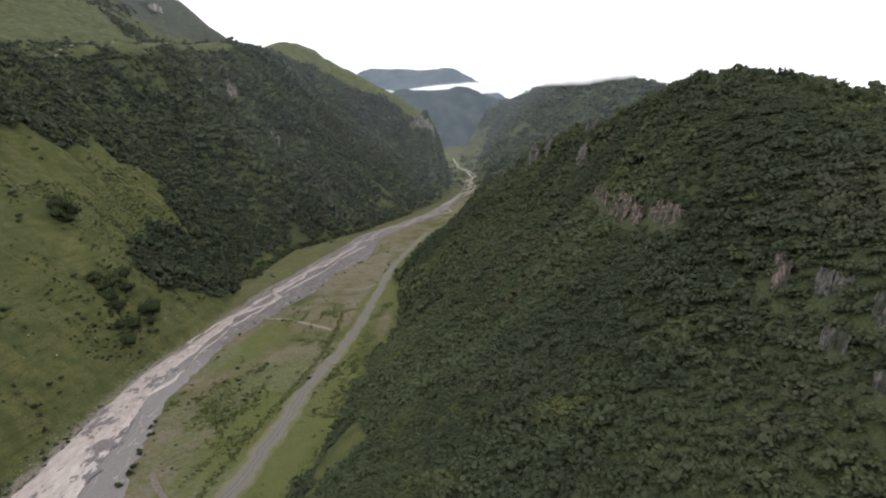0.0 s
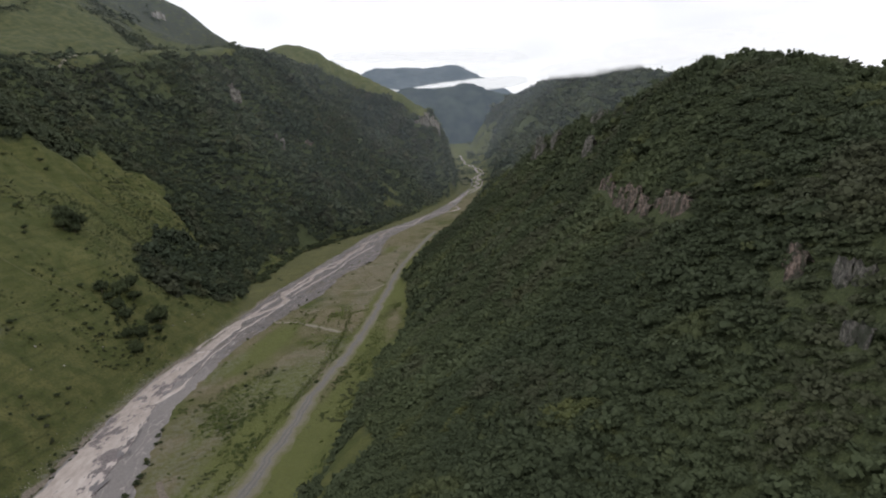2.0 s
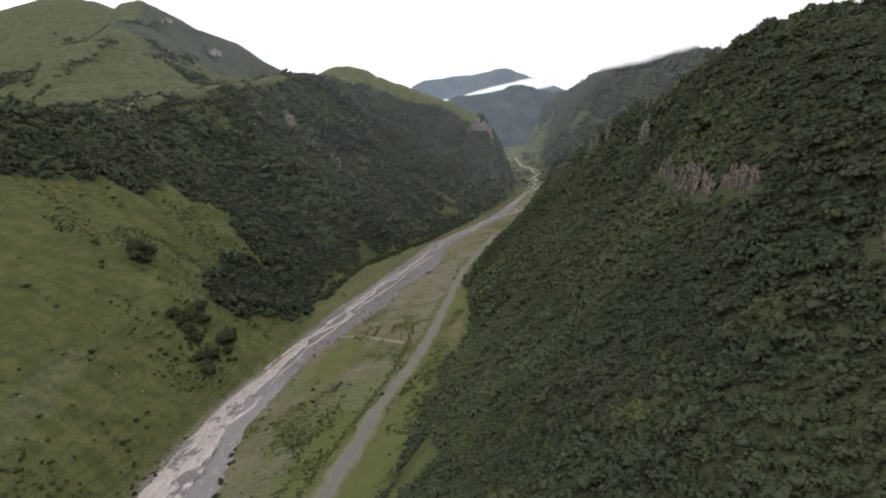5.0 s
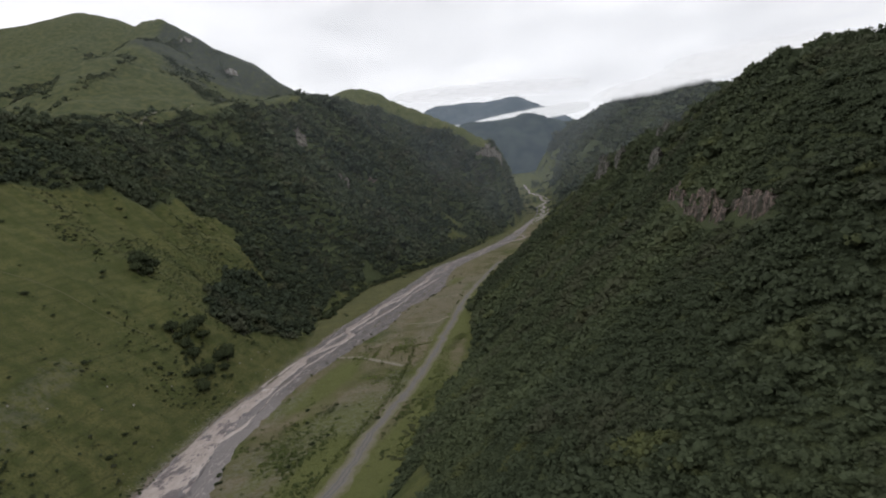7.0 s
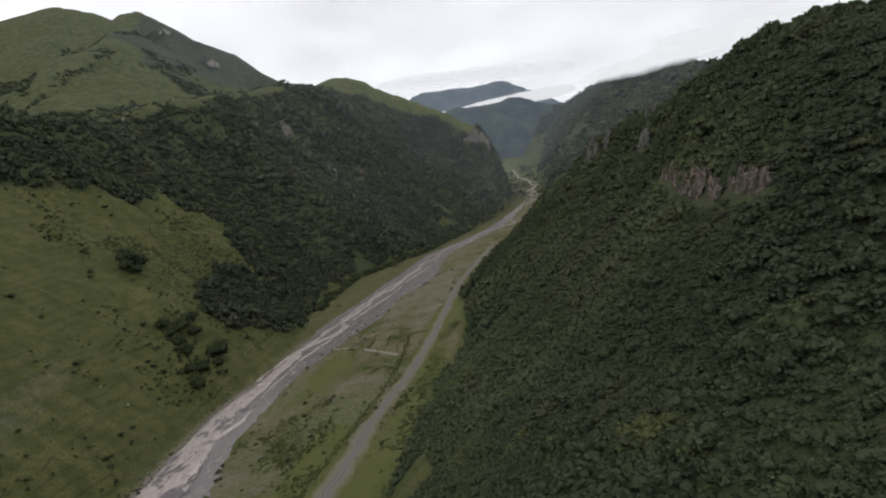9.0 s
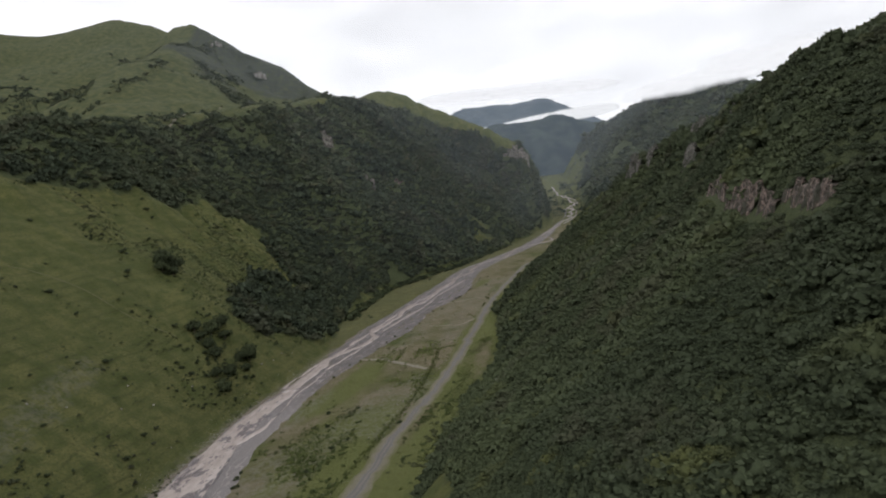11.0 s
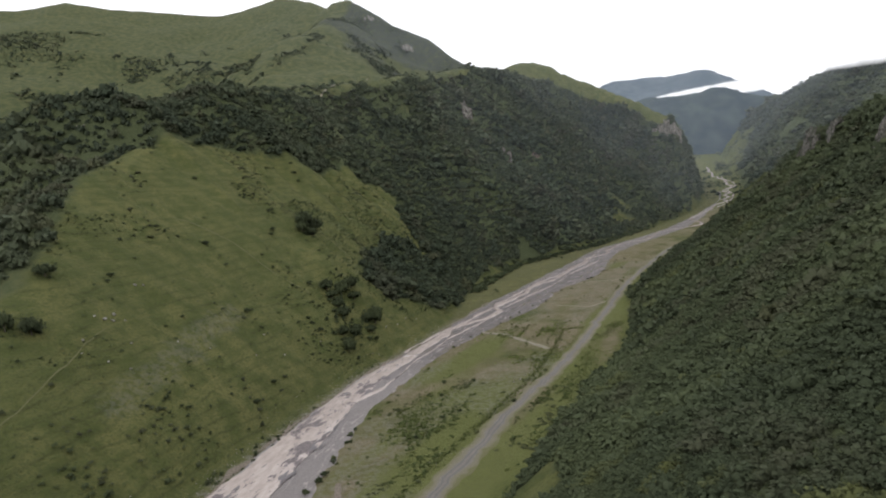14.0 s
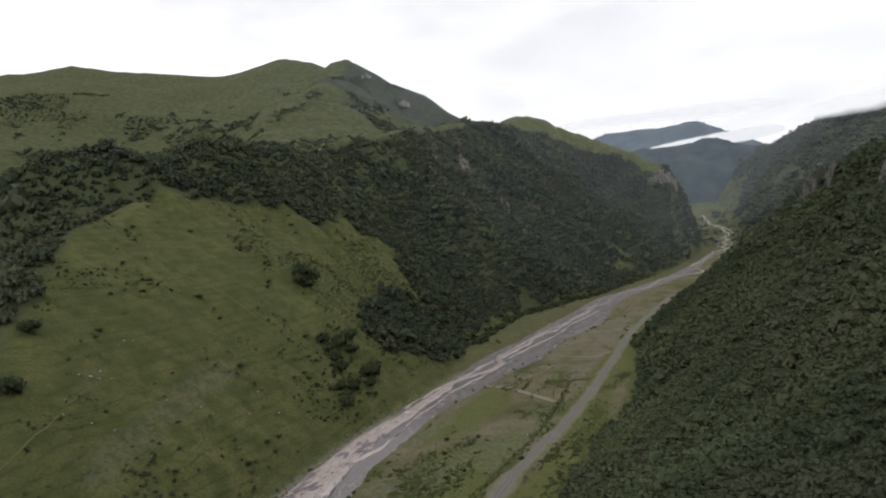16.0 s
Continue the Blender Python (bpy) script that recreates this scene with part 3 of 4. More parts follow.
strip("river_bed", lambda y: bank_left(y) - 2, lambda y: gravel_right(y) - 14 * np.clip((y - 1700) / 300, 0, 1), -300, 2150, GRAVEL, 14, 3.0, 0.35, 4.5)
BANK = path_material((0.085, 0.068, 0.050), (0.19, 0.160, 0.130), "eroded_bank_earth")
strip("river_bank", lambda y: bank_left(y) - 4.0 - 5 * fbm(y * 0 + 1, y, 40, 2, 19), lambda y: bank_left(y) - 0.3, 100, 720, BANK, 5, 2.0, 0.40, 5.0, 29)
strip("road", lambda y: road_x(y) - 7.0 - 3.5 * np.clip((420 - y) / 120, 0, 1), lambda y: road_x(y) + 6.5, -300, 1130, ROAD, 11, 2.5, 0.30, 3.4)

def wander(y, amp, size, seed):
    return amp * fbm(y * 0 + 2.5, y, size, 2, seed)


def meander(y):
    return wander(y, 27, 54, 51) * np.clip((y - 480) / 120, 0, 1)


strip("river", lambda y: np.where(y < 470, bank_left(y) + 1.0, np.maximum(stream_x(y) + meander(y) - stream_w(y) * 0.42, bank_left(y) + 1.0)), lambda y: stream_x(y) + meander(y) + stream_w(y) * 0.42,
      -300, 2760, WATER, 9, 2.5, 1.15, 2.5, 15)
strip("river_braid", lambda y: stream_x(y) + 9 + wander(y, 14, 70, 61), lambda y: stream_x(y) + 11.2 + wander(y, 15, 68, 61), 380, 1010, WATER, 4, 2.5, 1.05, 3.0, 25)
strip("river_braid", lambda y: stream_x(y) - 11 + wander(y, 12, 60, 71), lambda y: stream_x(y) - 9.4 + wander(y, 13, 55, 71), 500, 1150, WATER, 4, 2.5, 1.05, 2.0, 35)
strip("river_braid", lambda y: stream_x(y) + 8 + wander(y, 20, 90, 81), lambda y: stream_x(y) + 13 + wander(y, 20, 90, 81), 1750, 2500, WATER, 4, 4.0, 1.05, 4.0, 45)


def gravel_bars():
    """Lens-shaped bars of wet gravel that part the stream."""
    rng = np.random.RandomState(8)
    bm = bmesh.new()
    for k in range(120):
        y = rng.uniform(150, 520) if k < 85 else rng.uniform(520, 1250)
        left, right = float(bank_left(y)) + 2 if y < 470 else float(stream_x(y) - stream_w(y) / 2), float(stream_x(y) + stream_w(y) / 2)
        x = left + (right - left) * rng.beta(1.6, 1.0)
        slope = float(stream_x(y + 4) - stream_x(y - 4)) / 8
        length = rng.uniform(1.0, 5) * (1 if rng.rand() < 0.75 else 1.7)
        width = min(length * rng.uniform(0.14, 0.36), 2.0)
        p1, p2, p3 = rng.uniform(0, 6.28, 3)
        ring = []
        for i in range(18):
            a = 2 * math.pi * i / 18
            u, v = math.cos(a), math.sin(a) * (1 - 0.45 * abs(math.cos(a)))
            r = 1 + 0.16 * math.sin(2 * a + p1) + 0.13 * math.sin(3 * a + p2) + 0.08 * math.sin(5 * a + p3)
            py = y + u * length * r
            ring.append((x + slope * (py - y) + v * width * r + 0.8 * math.sin(py * 0.35 + p2), py))
        zz = land(np.array([c[0] for c in ring] + [x]), np.array([c[1] for c in ring] + [y]))
        vs = [bm.verts.new((cx, cy, float(zz[i]) + 1.05)) for i, (cx, cy) in enumerate(ring)]
        top = bm.verts.new((x, y, float(zz[-1]) + 1.28))
        for i in range(18):
            bm.faces.new((vs[i], vs[(i + 1) % 18], top))
    me = bpy.data.meshes.new("gravel_bars")
    bm.to_mesh(me)
    bm.free()
    me.materials.append(BAR)
    return tagged(new("gravel_bars", me), kind="stuff", label="grey wet gravel bars parting the silty stream", category="gravel")


gravel_bars()


def trail(name, pts, width, mat, lift=0.3, seed=3):
    """A worn track along a few places."""
    pts = [Vector(p) for p in pts]
    px, py = [], []
    for a, b in zip(pts[:-1], pts[1:]):
        n = max(2, int((b - a).length / 2.5))
        for i in range(n):
            c = a.lerp(b, i / n)
            px.append(c.x), py.append(c.y)
    px, py = np.array(px), np.array(py)
    k = np.ones(5) / 5
    px, py = np.convolve(np.pad(px, 2, 'edge'), k, 'valid'), np.convolve(np.pad(py, 2, 'edge'), k, 'valid')
    tx, ty = np.gradient(px), np.gradient(py)
    tl = np.hypot(tx, ty)
    w = width * (1 + 0.7 * fbm(px, py, 9, 2, seed))
    U = np.linspace(-0.5, 0.5, 4)[None, :]
    X, Y = px[:, None] - (ty / tl * w)[:, None] * U, py[:, None] + (tx / tl * w)[:, None] * U
    return tagged(sheet(name, X, Y, land(X, Y) + lift, mat), kind="structure")


trail("track", [(-150, 560), (-126, 579), (-95, 567), (-72, 543), (-47, 517)], 5.0, TRACK)
trail("track", [(-60, 700), (-20, 690), (0, 720)], 3.0, TRACK)
trail("track", [(-95, 800), (-40, 830), (20, 850)], 3.5, TRACK)
trail("hill_track", [(-500, 1010), (-484, 1090), (-462, 1180), (-448, 1270), (-430, 1360), (-402, 1450), (-380, 1540)], 4.0, TRACK, 0.9)
FAINT = path_material((0.078, 0.084, 0.030), (0.104, 0.103, 0.043), "faint_footpath")
trail("footpath", [(-360, 440), (-346, 454), (-322, 467), (-291, 470), (-265, 477), (-252, 484)], 1.0, FAINT, 0.35, 8)
trail("track", [(-131, 276), (-124, 261), (-114, 246), (-100, 222)], 3.2, BANK, 0.3, 12)
trail("footpath", [(-258, 190), (-264, 217), (-271, 242), (-281, 272), (-288, 299)], 0.6, FAINT, 0.35)


# ---- plants ----
ICO = [(0, 0, -1), (0.7236, -0.5257, -0.4472), (-0.2764, -0.8506, -0.4472), (-0.8944, 0, -0.4472), (-0.2764, 0.8506, -0.4472), (0.7236, 0.5257, -0.4472),
       (0.2764, -0.8506, 0.4472), (-0.7236, -0.5257, 0.4472), (-0.7236, 0.5257, 0.4472), (0.2764, 0.8506, 0.4472), (0.8944, 0, 0.4472), (0, 0, 1)]
ICO_F = [(0, 1, 2), (1, 0, 5), (0, 2, 3), (0, 3, 4), (0, 4, 5), (1, 5, 10), (2, 1, 6), (3, 2, 7), (4, 3, 8), (5, 4, 9),
         (1, 10, 6), (2, 6, 7), (3, 7, 8), (4, 8, 9), (5, 9, 10), (6, 10, 11), (7, 6, 11), (8, 7, 11), (9, 8, 11), (10, 9, 11)]


OCT = [(0, 0, -1), (1, 0, 0), (0, 1, 0), (-1, 0, 0), (0, -1, 0), (0, 0, 1)]
OCT_F = [(0, 2, 1), (0, 3, 2), (0, 4, 3), (0, 1, 4), (5, 1, 2), (5, 2, 3), (5, 3, 4), (5, 4, 1)]


def crown(seed, lobes, sprays, size, tall=1.0, spread=0.55):
    """A crown about 1 m in radius, standing on z = 0: boughs hidden by sprays of leaves. Vertices, triangles and each spray's tone."""
    rng = np.random.RandomState(seed)
    V, F, T, c = [], [], [], []
    for k in range(lobes):
        a = 2 * math.pi * (k + rng.uniform(-0.3, 0.3)) / max(lobes - 1, 1)
        r = 0.0 if k == 0 else spread * rng.uniform(0.7, 1.2)
        h = (0.62 if lobes == 1 else 0.85 if k == 0 else rng.uniform(0.38, 0.75)) * tall
        c.append((r * math.cos(a), r * math.sin(a), h, (0.62 if lobes > 1 else 0.9) * rng.uniform(0.75, 1.15)))
    for (x, y, z, r) in c:
        v = np.array(OCT) * (r * (0.55 + 0.3 * rng.rand(6, 1))) * (1, 1, 0.9 * tall) + (x, y, z)
        F += [tuple(i + len(V) for i in f) for f in OCT_F]
        V += list(v)
        T += [0.0] * 6
    for k in range(sprays):
        x, y, z, r = c[k % lobes]
        d = rng.normal(size=3)
        d[2] = abs(d[2]) * 1.0 - 0.3
        d /= np.linalg.norm(d)
        p = np.array((x, y, z)) + d * r * rng.uniform(0.55, 1.22) * (1, 1, 0.9 * tall)
        nrm = d + (0, 0, 0.25) + rng.normal(size=3) * 0.7
        nrm /= np.linalg.norm(nrm)
        s = np.cross(nrm, rng.normal(size=3))
        s /= np.linalg.norm(s)
        t = np.cross(nrm, s)
        w = size * rng.uniform(0.6, 1.35)
        i = len(V)
        q = rng.uniform(0.55, 1.15, 4)
        V += [p - s * w * q[0] - t * w * 0.3, p + s * w * 0.2 - t * w * q[1], p + s * w * q[2] + t * w * 0.2 - nrm * w * 0.3, p - s * w * 0.2 + t * w * q[3]]
        F += [(i, i + 1, i + 2), (i, i + 2, i + 3)]
        T += [rng.normal(0, 0.10)] * 4
    return np.array(V), np.array(F), np.array(T)


def plant_mesh(name, templates, xyz, scale, tint, yellow, material, seed=0, brown=None):
    """One mesh of many plants: each a turned and scaled copy of a template."""
    rng = np.random.RandomState(seed)
    which = rng.randint(0, len(templates), len(xyz))
    turn = rng.uniform(0, 2 * math.pi, len(xyz))
    brown = tint * 0 if brown is None else brown
    allv, allf, allt, ally, allb, base = [], [], [], [], [], 0
    for k, (V, F, T) in enumerate(templates):
        idx = np.nonzero(which == k)[0]
        if not len(idx):
            continue
        ca, sa = np.cos(turn[idx])[:, None], np.sin(turn[idx])[:, None]
        vx = (V[:, 0] * ca - V[:, 1] * sa) * scale[idx, 0:1] + xyz[idx, 0:1]
        vy = (V[:, 0] * sa + V[:, 1] * ca) * scale[idx, 0:1] + xyz[idx, 1:2]
        vz = V[:, 2] * scale[idx, 1:2] + xyz[idx, 2:3]
        allv.append(np.stack([vx, vy, vz], -1).reshape(-1, 3))
        allf.append((F[None] + (np.arange(len(idx)) * len(V))[:, None, None] + base).reshape(-1, 3))
        allt.append(np.clip(tint[idx][:, None] + T[None], 0, 1).ravel())
        ally.append(np.repeat(yellow[idx], len(V)))
        allb.append(np.repeat(brown[idx], len(V)))
        base += len(idx) * len(V)
    co, f = np.concatenate(allv), np.concatenate(allf)
    me = bpy.data.meshes.new(name)
    me.vertices.add(len(co))
    me.vertices.foreach_set("co", co.ravel())
    me.loops.add(f.size)
    me.loops.foreach_set("vertex_index", f.ravel())
    me.polygons.add(len(f))
    me.polygons.foreach_set("loop_start", np.arange(0, f.size, 3))
    me.polygons.foreach_set("loop_total", np.full(len(f), 3))
    for key, val in (("tint", np.concatenate(allt)), ("yellow", np.concatenate(ally)), ("brown", np.concatenate(allb))):
        at = me.attributes.new(key, 'FLOAT', 'POINT')
        at.data.foreach_set("value", val)
    me.update(calc_edges=True)
    me.materials.append(material)
    return new(name, me)


NEAR = [crown(100 + k, 4, 100, 0.175, 0.95, 0.62) for k in range(16)]
MID = [crown(200 + k, 3, 27, 0.32, 1.0, 0.5) for k in range(12)]
FAR = [crown(300 + k, 1, 15, 0.42, 1.0, 0.5) for k in range(10)]


def scatter(x0, x1, y0, y1, cell, seed):
    rng = np.random.RandomState(seed)
    X, Y = np.meshgrid(np.arange(x0, x1, cell), np.arange(y0, y1, cell), indexing="ij")
    X = X.ravel() + rng.uniform(-0.5, 0.5, X.size) * cell
    Y = Y.ravel() + rng.uniform(-0.5, 0.5, Y.size) * cell
    return X, Y, rng


# stands of yellow-green leaves in the scrub: place and radius
YELLOWED = [(17, 186, 4.5), (40, 131, 4), (43, 123, 4), (-4, 226, 4)]


def forest(name, templates, area, cell, size, material, seed, keep, label, tall=1.0, yellows=0.06):
    X, Y, rng = scatter(*area, cell, seed)
    Z = land(X, Y)
    ok = keep(X, Y, Z)
    X, Y, Z = X[ok], Y[ok], Z[ok]
    n = len(X)
    patch = fbm(X, Y, 60, 4, seed + 50)
    big = np.clip(2.2 * fbm(X, Y, 38, 3, seed + 30), -0.4, 0.5)
    r = size * np.clip(rng.lognormal(-0.02, 0.36, n), 0.55, 2.3) * (1 + 0.45 * big)
    h = r * tall * rng.uniform(0.8, 1.2, n)
    tint = np.clip(0.42 + 0.7 * patch + 0.9 * fbm(X * 0.5, Y, 130, 3, seed + 90) + rng.normal(0, 0.10, n), 0, 1)
    stand = np.clip((fbm(X, Y, 34, 2, seed + 70) - 0.34) * 7, 0, 1)
    yellow = np.clip(0.42 * stand * rng.uniform(0.5, 1, n) + (rng.rand(n) < yellows) * rng.uniform(0.1, 0.4, n), 0, 1)
    for cx, cy, cr in YELLOWED:
        yellow = np.maximum(yellow, np.clip(1.5 - np.hypot(X - cx, Y - cy) / cr, 0, 0.7) * rng.uniform(0.6, 1, n))
    brown = np.clip((fbm(X, Y, 34, 3, seed + 110) - 0.15) * 2 + rng.normal(0, 0.12, n), 0, 0.55)
    ob = plant_mesh(name, templates, np.stack([X, Y, Z - 0.12 * r], -1), np.stack([r, h], -1), tint, yellow, material, seed, brown)
    return tagged(ob, label, "forest", kind="stuff")


# bare rock faces: place of the middle of the foot, length along the slope, height, kind and label
ROCKS = [(131, 314, 66, 7, "red", "broken brownish cliff band in the wood"), (113, 248, 70, 11, "red", "tall reddish broken cliff in the wood"), (107, 196, 34, 8, "red", "low reddish rock ledges among trees"),
         (86, 106, 9, 10, "red", "narrow reddish rock scar in the wood"), (87, 88, 8, 5.5, "grey", "broken grey crag among scrub"), (77, 75, 6, 5, "grey", "broken grey crag among scrub"),
         (83, 71, 7, 7, "grey", "broken grey crag among scrub"), (71, 58, 6, 5, "grey", "broken grey crag among scrub"),
         (196, 702, 44, 30, "grey", "tall grey rock towers above the valley"), (214, 672, 30, 24, "grey", "weathered grey crags below the ridge"), (186, 492, 34, 24, "grey", "weathered grey rock towers in the wood"),
         (236, 585, 26, 20, "grey", "weathered grey crags below the ridge"), (209, 459, 18, 12, "grey", "weathered grey crags below the ridge"),
         (-281, 1280, 26, 44, "tan", "pale rock slab on the wooded mountainside"), (-186, 1240, 12, 52, "tan", "tall narrow rock rib in dark wood"), (-140, 1330, 44, 16, "red", "long low rock band in dark wood"),
         (-112, 1440, 50, 24, "tan", "long low rock band in dark wood"), (178, 1822, 80, 46, "tan", "sheer rock face at the end of the spur"),
         (-598, 1830, 44, 24, "pale", "pale rock slab on the upper mountain"), (-745, 1890, 34, 18, "pale", "pale rock slab on the upper mountain"), (-520, 505, 9, 5, "pale", "small pale earth slip in the gully")]


def contour(x, y):
    """Unit vectors along the slope and down it."""
    gx_, gy_ = float(land(x + 12, y) - land(x - 12, y)), float(land(x, y + 12) - land(x, y - 12))
    n = math.hypot(gx_, gy_)
    return Vector((-gy_ / n, gx_ / n)), Vector((-gx_ / n, -gy_ / n))


def right_wood(x, y, z):
    return woods(x, y, z) & (x > foot_right(y)) & ~cliff_zone(x, y)


def left_wood(x, y, z):
    return woods(x, y, z) & (x < foot_left(y)) & ~cliff_zone(x, y)


def damp(x, y):
    """Hollows of the upper mountain where scrub grows thick."""
    line = (x + 719 - 0.05 * (y - 1260)) ** 2 < 16 ** 2
    hollow = inside(x, y, [(-1300, 1500), (-1400, 1720), (-1240, 1800), (-1040, 1640), (-820, 1330), (-760, 1180), (-880, 1260)])
    return (line & (y > 1080) & (y < 1420) & (fbm(x, y, 30, 3, 52) > -0.1)) | (hollow & (fbm(x, y, 90, 4, 53) > 0.08)) | (inside(x, y, FLANK) & (fbm(x, y, 60, 4, 54) > 0.0))


def cliff_zone(x, y):
    out = np.zeros(np.shape(x), bool)
    for cx, cy, length, height, _, _ in ROCKS:
        along_, down = contour(cx, cy)
        u, v = (x - cx) * along_.x + (y - cy) * along_.y, (x - cx) * down.x + (y - cy) * down.y
        out |= (np.abs(u) < 0.5 * length) & (v < 2.2 + 0.10 * height) & (v > -0.30 * height)
    return out


def near_slope(x, y):
    """The stretch of the slope that lies below and ahead of the glider."""
    return (y > 36) & (x > 62 - 0.9 * (y - 30)) & (x < 80 + 1.05 * (y - 38))


forest("scrub_wood", NEAR, (-95, 205, 36, 230), 2.45, 2.0, LEAF_NEAR, 1, lambda x, y, z: right_wood(x, y, z) & near_slope(x, y), "dense green scrub and low birch wood on a steep slope", 0.85, 0.02)
forest("scrub_wood", MID, (-95, 265, -60, 230), 4.2, 2.9, LEAF_NEAR, 22, lambda x, y, z: right_wood(x, y, z) & ~near_slope(x, y), "dense green scrub and low birch wood on a steep slope", 0.85, 0.02)
forest("scrub_wood", MID, (-70, 205, 230, 430), 2.8, 2.3, LEAF_NEAR, 21, right_wood, "dense green scrub and low birch wood on a steep slope", 0.9, 0.02)
forest("scrub_wood", MID, (205, 265, 230, 430), 4.2, 2.9, LEAF_NEAR, 23, right_wood, "dense green scrub and low birch wood on a steep slope", 0.95, 0.02)
forest("scrub_wood", MID, (-20, 290, 430, 1050), 4.5, 3.2, LEAF_NEAR, 2, right_wood, "dense green scrub and low birch wood on a steep slope", 0.95, 0.02)
forest("hill_wood", FAR, (80, 520, 1050, 2100), 7.5, 5.0, LEAF_FAR, 3, right_wood, "dark green wood above the narrows of the valley", 1.1, 0.03)
forest("hill_wood", FAR, (-130, 330, -420, -60), 10.0, 6.0, LEAF_NEAR, 4, right_wood, "dense green scrub on a steep slope", 1.0, 0.04)
forest("far_wood", FAR, (480, 1300, 1300, 3300), 17.0, 10.0, LEAF_FAR, 5, lambda x, y, z: right_wood(x, y, z) & ((fbm(x, y, 220, 3, 17) > -0.16) | (y < 2200)),
       "dark distant wood on the valley side", 0.8, 0.02)
forest("mountain_wood", MID, (-560, -150, 540, 1060), 5.5, 4.3, LEAF_FAR, 6, left_wood, "dark green broadleaf wood on a mountainside", 1.0, 0.07)
forest("mountain_wood", FAR, (-640, 330, 1060, 2120), 7.0, 5.4, LEAF_FAR, 7, left_wood, "dark green broadleaf wood on a mountainside", 1.0, 0.08)
forest("gully_wood", MID, (-900, -330, 60, 540), 6.4, 3.9, LEAF_FAR, 8, left_wood, "dark green wood in a side gully", 1.15, 0.03)
forest("gully_wood", FAR, (-1500, -560, 200, 1100), 12.5, 6.0, LEAF_FAR, 9, left_wood, "dark green wood in a side gully", 1.1, 0.03)
forest("alpine_scrub", FAR, (-2000, -420, 700, 1900), 8.5, 3.2, LEAF_FAR, 10,
       lambda x, y, z: (z > wood_top(y)) & (z < 760) & (x < -330) & ((fbm(x, y, 170, 5, 21, 0.65) > 0.24) | damp(x, y)), "patches of dark alpine scrub on grass", 0.9, 0.02)


def thin(a, b):
    """Keeps about a of the places, more where the ground is damp."""
    return lambda x, y, z: (np.random.RandomState(int(b)).rand(x.size) < a * np.clip(12 * fbm(x - road_x(y), y * 0.3, 18, 3, int(b)) - 0.6, 0.12, 5)) \
        & (x > gravel_right(y) + 1) & (np.abs(x - road_x(y)) > 7) & (x < foot_right(y) + 3)


forest("terrace_shrubs", MID, (-160, 20, 180, 620), 2.2, 1.1, LEAF_LOW, 11, thin(0.20, 401), "low green shrubs on a gravel terrace", 0.5, 0.15)
forest("terrace_shrubs", MID, (-80, 120, 620, 1100), 6.0, 1.2, LEAF_LOW, 12, thin(0.06, 402), "low green shrubs on a gravel terrace", 0.9, 0.05)
forest("pasture_shrubs", MID, (-460, -190, 200, 870), 3.4, 1.05, LEAF_TREE, 13,
       lambda x, y, z: inside(x, y, PASTURE) & ~woods(x, y, z) & (np.random.RandomState(5).rand(x.size) < 0.15 * np.clip(0.5 + 8 * fbm(x, y, 40, 3, 33) + 5.0 * np.clip((y - 520) / 120, 0, 1) * (x > -345), 0.1, 7)),
       "small dark bushes dotted over pasture", 0.9, 0.05)


def along(name, pts, step, size, jitter, material, seed, label, tall=0.8, templates=None):
    """A line of bushes along a few places."""
    rng = np.random.RandomState(seed)
    px, py = [], []
    for (x0, y0), (x1, y1) in zip(pts[:-1], pts[1:]):
        n = max(1, int(math.hypot(x1 - x0, y1 - y0) / step))
        for i in range(n):
            u = (i + rng.rand()) / n
            px.append(x0 + u * (x1 - x0) + rng.normal(0, jitter)), py.append(y0 + u * (y1 - y0) + rng.normal(0, jitter))
    X, Y = np.array(px), np.array(py)
    r = size * rng.uniform(0.6, 1.4, len(X))
    ob = plant_mesh(name, templates or MID, np.stack([X, Y, land(X, Y) - 0.1 * r], -1), np.stack([r, r * tall], -1),
                    np.clip(rng.normal(0.35, 0.2, len(X)), 0, 1), (rng.rand(len(X)) < 0.1) * 0.6, material, seed)
    return tagged(ob, label, "bushes", kind="stuff")


along("ditch_growth", [(-22, 595), (-41, 589), (-43, 560), (-44, 530), (-53, 455), (-58, 425), (-70, 378), (-79, 337), (-90, 290), (-100, 240)], 0.55, 0.62, 1.3, LEAF_LOW, 31,
      "dark growth along a ditch beside the road", 0.9)
along("wood_edge_bushes", [(-178, 790), (-150, 985), (-75, 1105), (-30, 1178), (40, 1312), (100, 1424)], 5.0, 6.5, 4.5, LEAF_TREE, 32,
      "rounded willow bushes at the foot of the wood", 0.75)
along("river_bushes", [(-139, 262), (-147, 318), (-151, 345)], 9.0, 1.8, 1.2, LEAF_TREE, 33, "dark bushes at the edge of the gravel bed", 1.0, NEAR)
along("river_bushes", [(-136, 520), (-100, 640), (-60, 760), (-20, 870), (10, 990)], 24.0, 1.3, 3.0, LEAF_TREE, 34, "dark bushes at the edge of the gravel bed", 1.0)

